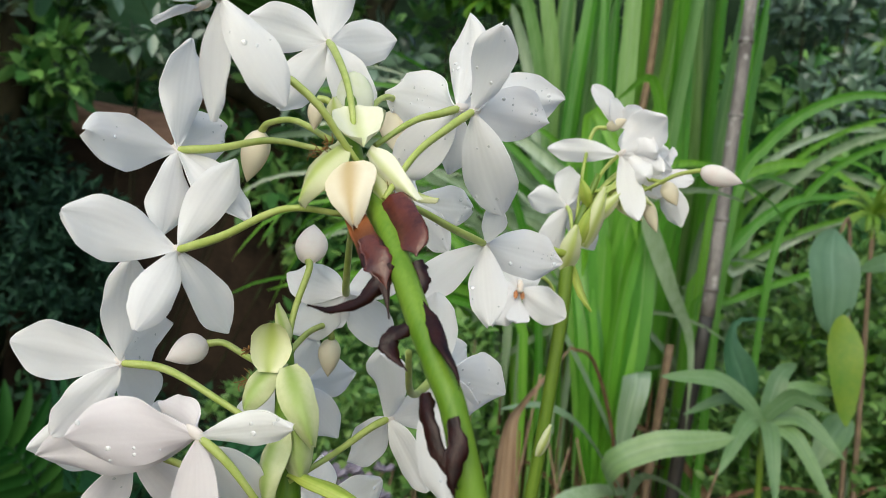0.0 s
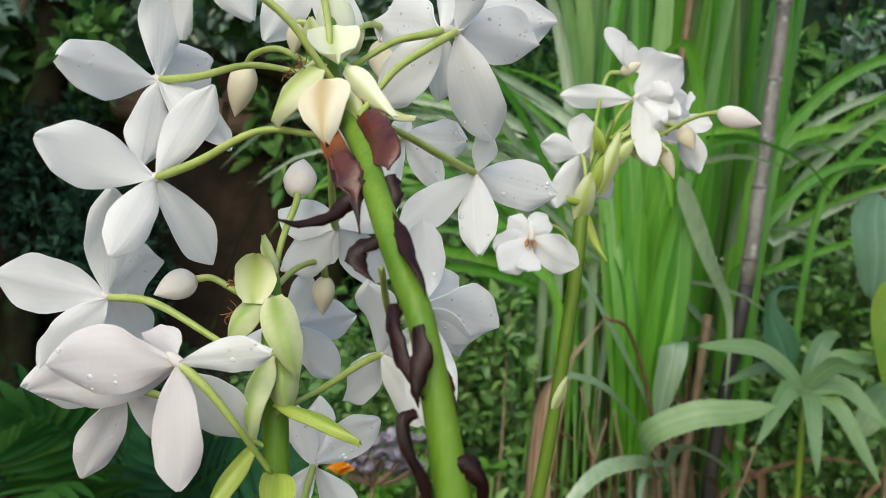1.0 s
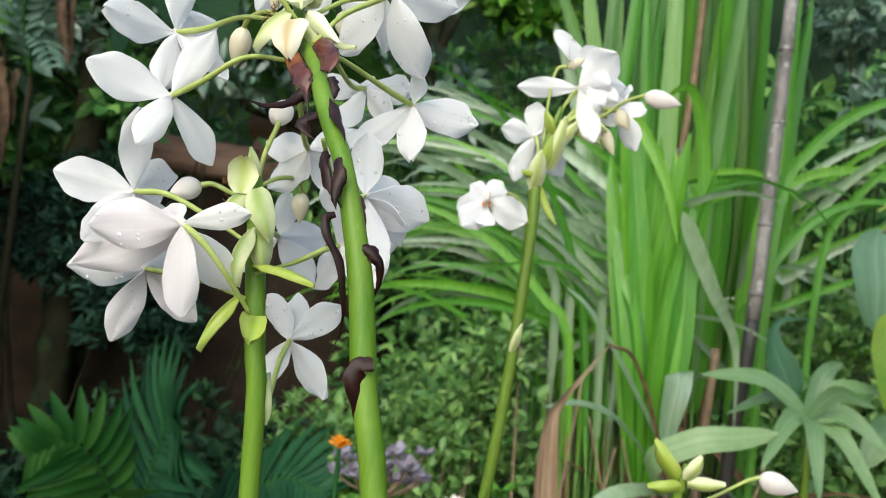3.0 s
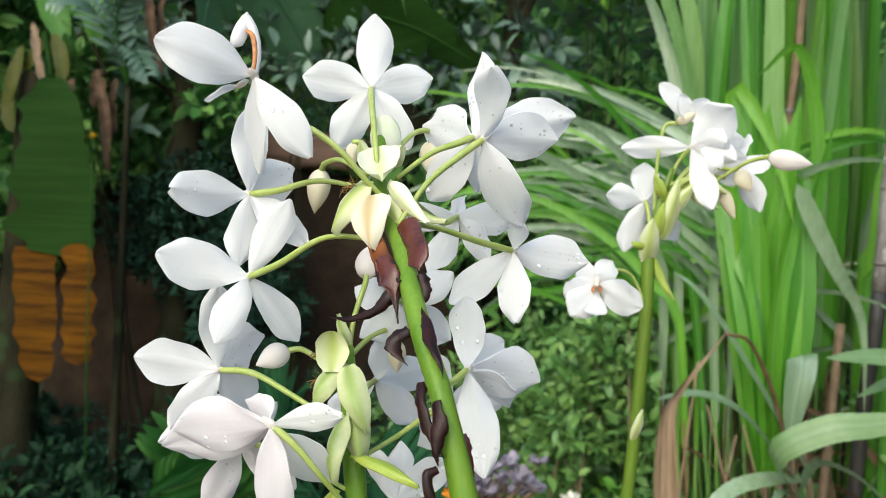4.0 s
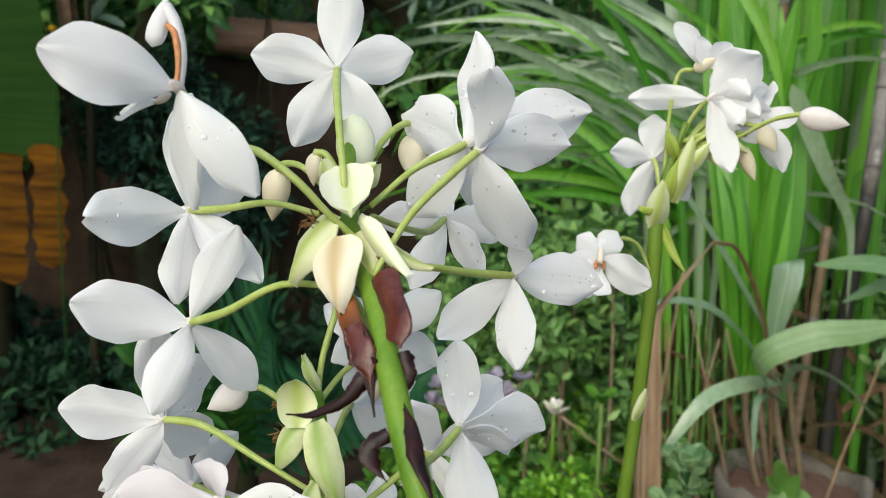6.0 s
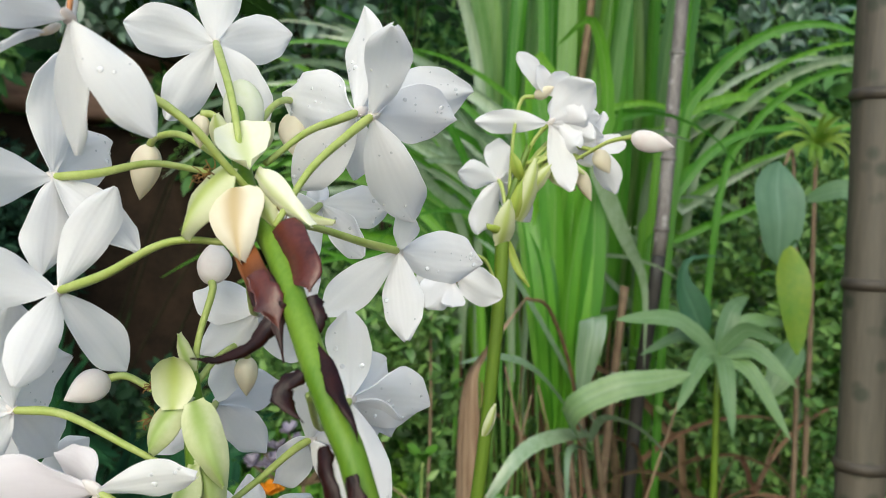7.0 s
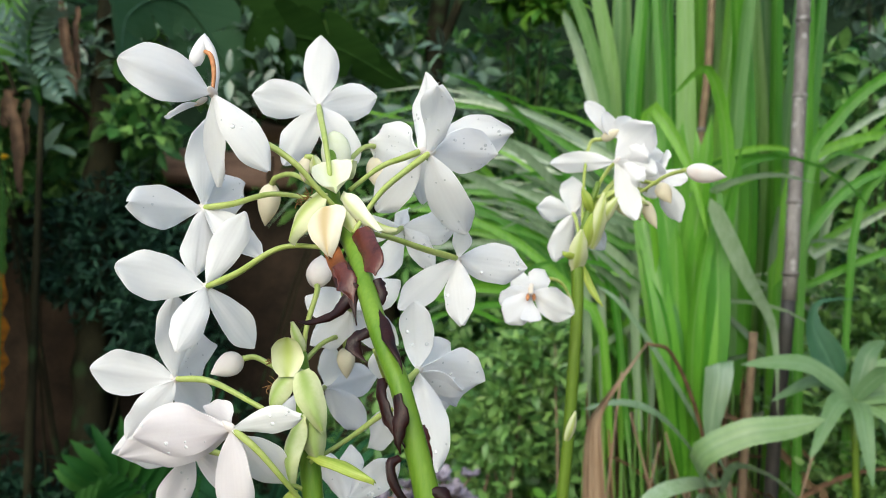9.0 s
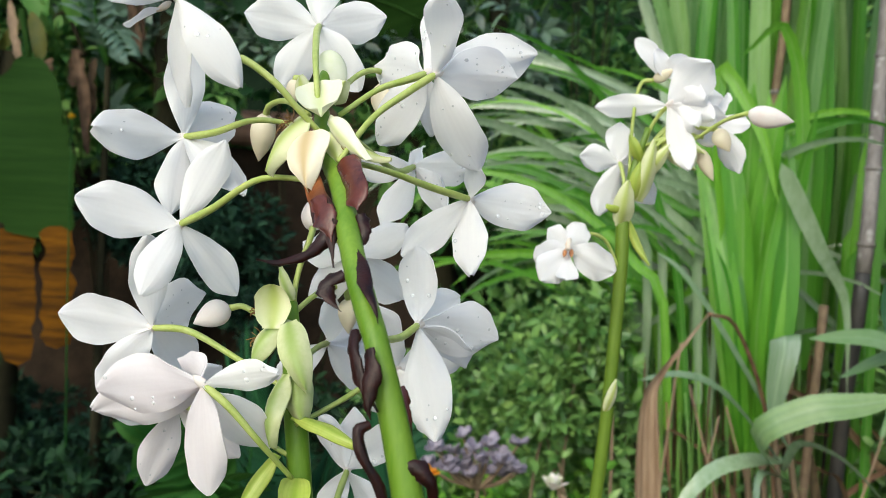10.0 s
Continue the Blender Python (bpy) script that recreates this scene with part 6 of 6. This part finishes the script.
broad(fresh, [(-2.215, 2.800, 2.054), (-2.115, 2.760, 1.911), (-2.034, 2.740, 1.788)], 0.100, LEAF_FRESH, 860, HANG, 0.6, 0.6)
broad(fresh, [(-2.033, 2.820, 2.078), (-1.960, 2.780, 1.914), (-1.930, 2.770, 1.774)], 0.085, LEAF_FRESH, 861, HANG, 0.6, 0.6)
broad(fresh, [(-2.123, 2.840, 2.108), (-2.075, 2.800, 1.986), (-2.092, 2.780, 1.873)], 0.080, LEAF_FRESH, 862, HANG, 0.6, 0.6)
broad(fresh, [(-1.955, 2.900, 2.123), (-1.959, 2.860, 2.002), (-1.969, 2.840, 1.888)], 0.070, LEAF_FRESH, 863, HANG, 0.6, 0.6)
shine = thing("glossy_shrub", (-1.857, 3.000, 0.027), "shade shrub with glossy leaves, sky glints painted in as pale colour", "shrub")
part("stem", mesh("stem", *tube([(-1.677, 3.200, -0.02), (-1.732, 3.200, 1.080), (-1.765, 3.100, 1.585), (-1.883, 2.950, 1.738)], [0.02, 0.016, 0.012, 0.006], 8, 14), BARK), shine)
broad(shine, [(-2.040, 2.950, 1.873), (-1.907, 2.900, 1.881), (-1.814, 2.880, 1.840)], 0.060, LEAF_PAINTED_SHEEN, 880, (0.1, -0.7, 1), 0.6, 0.6)
broad(shine, [(-2.004, 2.950, 1.670), (-1.886, 2.900, 1.716), (-1.781, 2.880, 1.658)], 0.065, LEAF_PAINTED_SHEEN, 881, (0.1, -0.7, 1), 0.6, 0.6)
broad(shine, [(-1.900, 2.950, 1.582), (-1.921, 2.920, 1.643), (-1.948, 2.900, 1.727)], 0.050, LEAF_PAINTED_SHEEN, 882, (0.1, -0.7, 1), 0.6, 0.6)
broad(shine, [(-1.833, 2.980, 1.610), (-1.866, 2.940, 1.525), (-1.893, 2.930, 1.446)], 0.050, LEAF_PAINTED_SHEEN, 883, (0.1, -0.7, 1), 0.6, 0.6)
broad(shine, [(-2.110, 2.950, 1.760), (-2.050, 2.920, 1.731), (-2.003, 2.900, 1.723)], 0.040, LEAF_PAINTED_SHEEN, 884, (0.1, -0.7, 1), 0.6, 0.6)
broad(shine, [(-1.932, 2.950, 1.481), (-1.827, 2.920, 1.501), (-1.734, 2.910, 1.468)], 0.045, LEAF_PAINTED_SHEEN, 885, (0.1, -0.7, 1), 0.6, 0.6)
broad(shine, [(-1.961, 2.950, 1.805), (-1.841, 2.920, 1.787), (-1.760, 2.910, 1.751)], 0.050, LEAF_PAINTED_SHEEN, 886, (0.1, -0.7, 1), 0.6, 0.6)
broad(shine, [(-1.686, 2.980, 1.877), (-1.612, 2.940, 1.910), (-1.528, 2.930, 1.896)], 0.060, LEAF_PAINTED_SHEEN, 887, (0.1, -0.7, 1), 0.6, 0.6)
broad(shine, [(-1.716, 2.980, 1.989), (-1.622, 2.940, 2.008), (-1.519, 2.930, 1.967)], 0.060, LEAF_PAINTED_SHEEN, 888, (0.1, -0.7, 1), 0.6, 0.6)
shrub("fern_bush", "feathery blue-green bush with shade in its leaf colour", "bush", [(-1.623, 3.000, 1.104, 0.24, 0.20, 0.30), (-1.362, 2.950, 0.919, 0.22, 0.20, 0.30), (-1.916, 3.050, 1.115, 0.16, 0.15, 0.22)], 620, 12, 0.050, LEAF_BLUE_SHADED, 14, slim=0.3, stems=8, twig=BARK)
shrub("fern_bush", "feathery blue-green bush at the foot of the bank, shade in its colour", "bush", [(-2.215, 2.850, 0.209, 0.26, 0.20, 0.26), (-1.840, 2.850, 0.181, 0.24, 0.20, 0.16)], 300, 12, 0.050, LEAF_BLUE_SHADED, 24, slim=0.3, stems=6, twig=BARK)


shrub("leafy_shrub", "bush of bright yellow-green leaves lit behind the reeds", "shrub", [(-0.024, 2.950, 2.108, 0.16, 0.12, 0.12), (-0.200, 3.000, 2.222, 0.14, 0.12, 0.14)], 170, 8, 0.075, LEAF_BRIGHT, 51, 5, 0.5, twig=BARK)
shrub("shade_shrub", "dark shrub of glossy leaves with pale sky glints in their colour", "shrub", [(1.072, 2.700, 2.047, 0.22, 0.14, 0.16), (1.117, 2.600, 1.750, 0.16, 0.14, 0.14)], 120, 7, 0.060, LEAF_PAINTED_SHEEN, 52, 6, 0.45, twig=BARK)
shrub("low_hedge", "low bright green hedge of small leaves", "hedge", [(0.008, 1.820, 0.893, 0.10, 0.08, 0.09), (-0.049, 1.800, 0.757, 0.08, 0.08, 0.12)], 260, 8, 0.034, LEAF_SOFT, 53, 5, 0.5)
part("blade", leaf_mesh("blade", REED_FAR, [(0.204, 2.300, 1.346), (0.176, 2.300, 1.582), (0.122, 2.280, 1.765), (0.047, 2.250, 1.944)], 0.036, (-0.2, -1, 0.2), 0.2, 0.25, 0.3, n=16, seed=960), tall_reeds)
part("blade", leaf_mesh("blade", REED_FAR, [(0.222, 2.350, 1.400), (0.199, 2.340, 1.654), (0.162, 2.330, 1.828), (0.134, 2.320, 1.969)], 0.042, (-0.2, -1, 0.2), 0.2, 0.25, 0.3, n=16, seed=961), tall_reeds)
part("blade", leaf_mesh("blade", REED_PALE_SHEEN, [(0.182, 2.200, 1.335), (0.147, 2.200, 1.531), (0.101, 2.190, 1.679), (0.058, 2.170, 1.779)], 0.030, (-0.2, -1, 0.2), 0.2, 0.25, 0.3, n=16, seed=962), tall_reeds)


def timber(x0, x1, y, z, w, h, seed, tilt=0.0, label="weathered reddish-brown length of cut timber on the bank"):
    """A rough-hewn log lying along x: flattened sides, bark ridges, and a paler sawn face at each end."""
    s = thing("cut_log", ((x0 + x1) / 2, y, z), label, "log", "cut timber on the bank")
    n, sides, verts, faces = 15, 16, [], []
    for i in range(n):
        u = i / (n - 1)
        x = x0 + (x1 - x0) * u
        for j in range(sides):
            a = 2 * math.pi * j / sides
            c, k = math.cos(a), math.sin(a)
            q = (abs(c) ** 3.2 + abs(k) ** 3.2) ** (-1 / 3.2)
            r = q * (1 + 0.14 * noise.noise(Vector((u * 3 + seed, c * 2, k * 2))) + 0.05 * noise.noise(Vector((u * 11, c * 7, k * 7 + seed))))
            verts.append((x + 0.012 * c * (i in (0, n - 1)), y + w / 2 * r * c, z + h / 2 + h / 2 * r * k + tilt * (u - 0.5)))
    for i in range(n - 1):
        for j in range(sides):
            a, b = i * sides + j, i * sides + (j + 1) % sides
            faces.append((a, b, b + sides, a + sides))
    part("log", mesh("log", verts, faces, LOG), s)
    for ring, flip in ((verts[:sides], True), (verts[-sides:], False)):
        f = tuple(range(sides))
        part("sawn_end", mesh("sawn_end", ring, [f[::-1] if flip else f], LOG_END, False), s, "paler sawn end")


timber(-1.63, -1.16, 3.50, 1.41, 0.17, 0.16, 1, -0.03)
timber(-1.46, -1.20, 3.62, 1.40, 0.16, 0.14, 2, 0.02, "weathered grey-brown block of cut timber on the bank")
timber(-1.19, -1.02, 3.56, 1.41, 0.16, 0.20, 3, 0.01, "weathered grey-brown block of cut timber on the bank")
timber(-1.23, -1.01, 3.60, 1.62, 0.15, 0.15, 4, 0.02, "reddish-brown block of cut timber on the pile")


# ---------------------------------------------------------------- small flowers
def marigold(x, y, z, r, mat, seed):
    rng = random.Random(seed)
    s = thing("orange_flower", (x, y, 0), "small orange garden flower on a thin green stem", "flower", "orange flowers in the undergrowth")
    part("stem", mesh("stem", *tube([(x + 0.02, y + 0.02, -0.02), (x + 0.01, y, z * 0.5), (x, y, z)], [0.003, 0.003, 0.002], 6, 8), FROND_GREEN), s)
    for k in range(11):
        az, el = k * 137.5, rng.uniform(15, 80)
        part("petal", mesh("petal", *petal((x, y, z), polar((x, y, z), az, el, r * 1000), (0, 0, 1), r * 0.75, 0.05, 0.1, seed=seed * 20 + k, rows=5, cols=4), mat), s)


marigold(-0.0840, 0.659, 0.893, 0.012, ORANGE, 1)
marigold(-1.782, 2.560, 1.411, 0.020, YELLOW, 6)
def rosettes(name, label, category, centre, spread, count, leaf, mat, seed, stem_mat, rise=0.8, fall=0.45):
    """A mound of small rosettes, each of five to seven thick rounded leaves on a short stem."""
    rng = random.Random(seed)
    x, y, z = centre
    plant = thing(name, (x, y, 0), label, category)
    part("stem", mesh("stem", *tube([(x + 0.01, y + 0.02, -0.02), (x, y + 0.01, z * 0.6), (x, y, z - spread[2])], [0.004, 0.004, 0.003], 7, 9), stem_mat), plant)
    for k in range(count):
        q = Vector((x + rng.uniform(-1, 1) * spread[0], y + rng.uniform(-1, 1) * spread[1], z + rng.uniform(-1, 1) * spread[2]))
        root = Vector((x, y, z - spread[2] - 0.01))
        stalk = part("stalk", mesh("stalk", *tube([root, root.lerp(q, 0.6) - V(0, 0, 0.006), q], [0.0022, 0.002, 0.0016], 6, 7), stem_mat), plant)
        n = rng.randrange(5, 8)
        for j in range(n):
            tip = polar(q, j * 137.5 + 40 * k, rng.uniform(5, 65), leaf * rng.uniform(0.75, 1.15) * 1000)
            ln = (tip - q).length
            part("leaf", mesh("leaf", *petal(q, tip, (0, -0.3, 1), ln * rng.uniform(0.62, 0.8), -0.04, 0.12, 0.03, 0.0022, rise, fall, seed=seed * 50 + k * 9 + j, rows=8, cols=4), mat, grid=(8, 4)), stalk)
    return plant


rosettes("lavender_plant", "low succulent with rounded pale lavender-grey leaves", "plant", (-0.122, 1.20, 0.760), (0.072, 0.03, 0.030), 26, 0.019, LAVENDER, 31, TWIG)
rosettes("variegated_plant", "small plant with rounded grey-green leaves edged yellow", "plant", (0.190, 1.45, 0.580), (0.035, 0.02, 0.050), 7, 0.040, LEAF_VARIEGATED, 37, FROND_GREEN, 1.0, 0.5)
sprout = thing("sprout", (0.04, 1.5, 0), "young seedling with a pair of round bright leaves", "seedling")
part("stem", mesh("stem", *tube([(0.058, 1.505, -0.02), (0.056, 1.50, 0.3), (0.053, 1.50, 0.600), (0.052, 1.50, 0.672)], [0.004, 0.004, 0.0038, 0.0032], 8, 12), FROND_LIGHT), sprout)
for k, tip in enumerate([(0.020, 1.495, 0.700), (0.080, 1.49, 0.702), (0.054, 1.475, 0.692)]):
    part("leaf", mesh("leaf", *petal((0.052, 1.50, 0.670), tip, (0, -0.4, 1), 0.026, 0.10, 0.1, 0.02, 0.0012, 0.9, 0.5, seed=55 + k, rows=8, cols=6), LEAF_BRIGHT), sprout)
sprig = thing("sprout", (0.381, 1.550, 0), "small green seedling before the pot", "seedling")
part("stem", mesh("stem", *tube([(0.387, 1.550, -0.02), (0.378, 1.550, 0.530)], [0.003, 0.002], 6, 6), FROND_LIGHT), sprig)
broad(sprig, [(0.378, 1.550, 0.530), (0.345, 1.530, 0.553)], 0.030, LEAF, 930)
broad(sprig, [(0.379, 1.550, 0.522), (0.362, 1.530, 0.591)], 0.034, LEAF, 931)
broad(sprig, [(0.379, 1.550, 0.513), (0.401, 1.530, 0.567)], 0.030, LEAF, 932)
broad(sprig, [(0.378, 1.550, 0.530), (0.359, 1.530, 0.499)], 0.030, LEAF, 933)
broad(sprig, [(0.379, 1.550, 0.522), (0.428, 1.530, 0.521)], 0.036, LEAF, 934)
broad(sprig, [(0.379, 1.550, 0.513), (0.454, 1.530, 0.506)], 0.030, LEAF, 935)
shrub("lime_herb", "low clump of bright lime green fine leaves", "herb", [(-0.010, 1.42, 0.505, 0.075, 0.05, 0.065)], 170, 8, 0.015, LEAF_LIME, 33, 5, 0.6, thick=0.002, twig=FROND_GREEN)
wf = thing("pale_flower", (-0.034, 1.56, 0), "small pale yellow-white garden flower with green leaves", "flower")
part("stem", mesh("stem", *tube([(-0.02, 1.58, -0.02), (-0.03, 1.57, 0.3), (-0.034, 1.56, 0.625)], [0.004, 0.003, 0.003], 6, 8), STEM_DARK), wf)
for k in range(9):
    part("petal", mesh("petal", *petal((-0.034, 1.56, 0.620), polar((-0.034, 1.56, 0.620), k * 137.5, 30 + 5 * k, 34), (0, 0, 1), 0.016, 0.05, 0.1, seed=900 + k, rows=6, cols=4), BRACT_POD if k % 2 else BUD_PINK), wf)
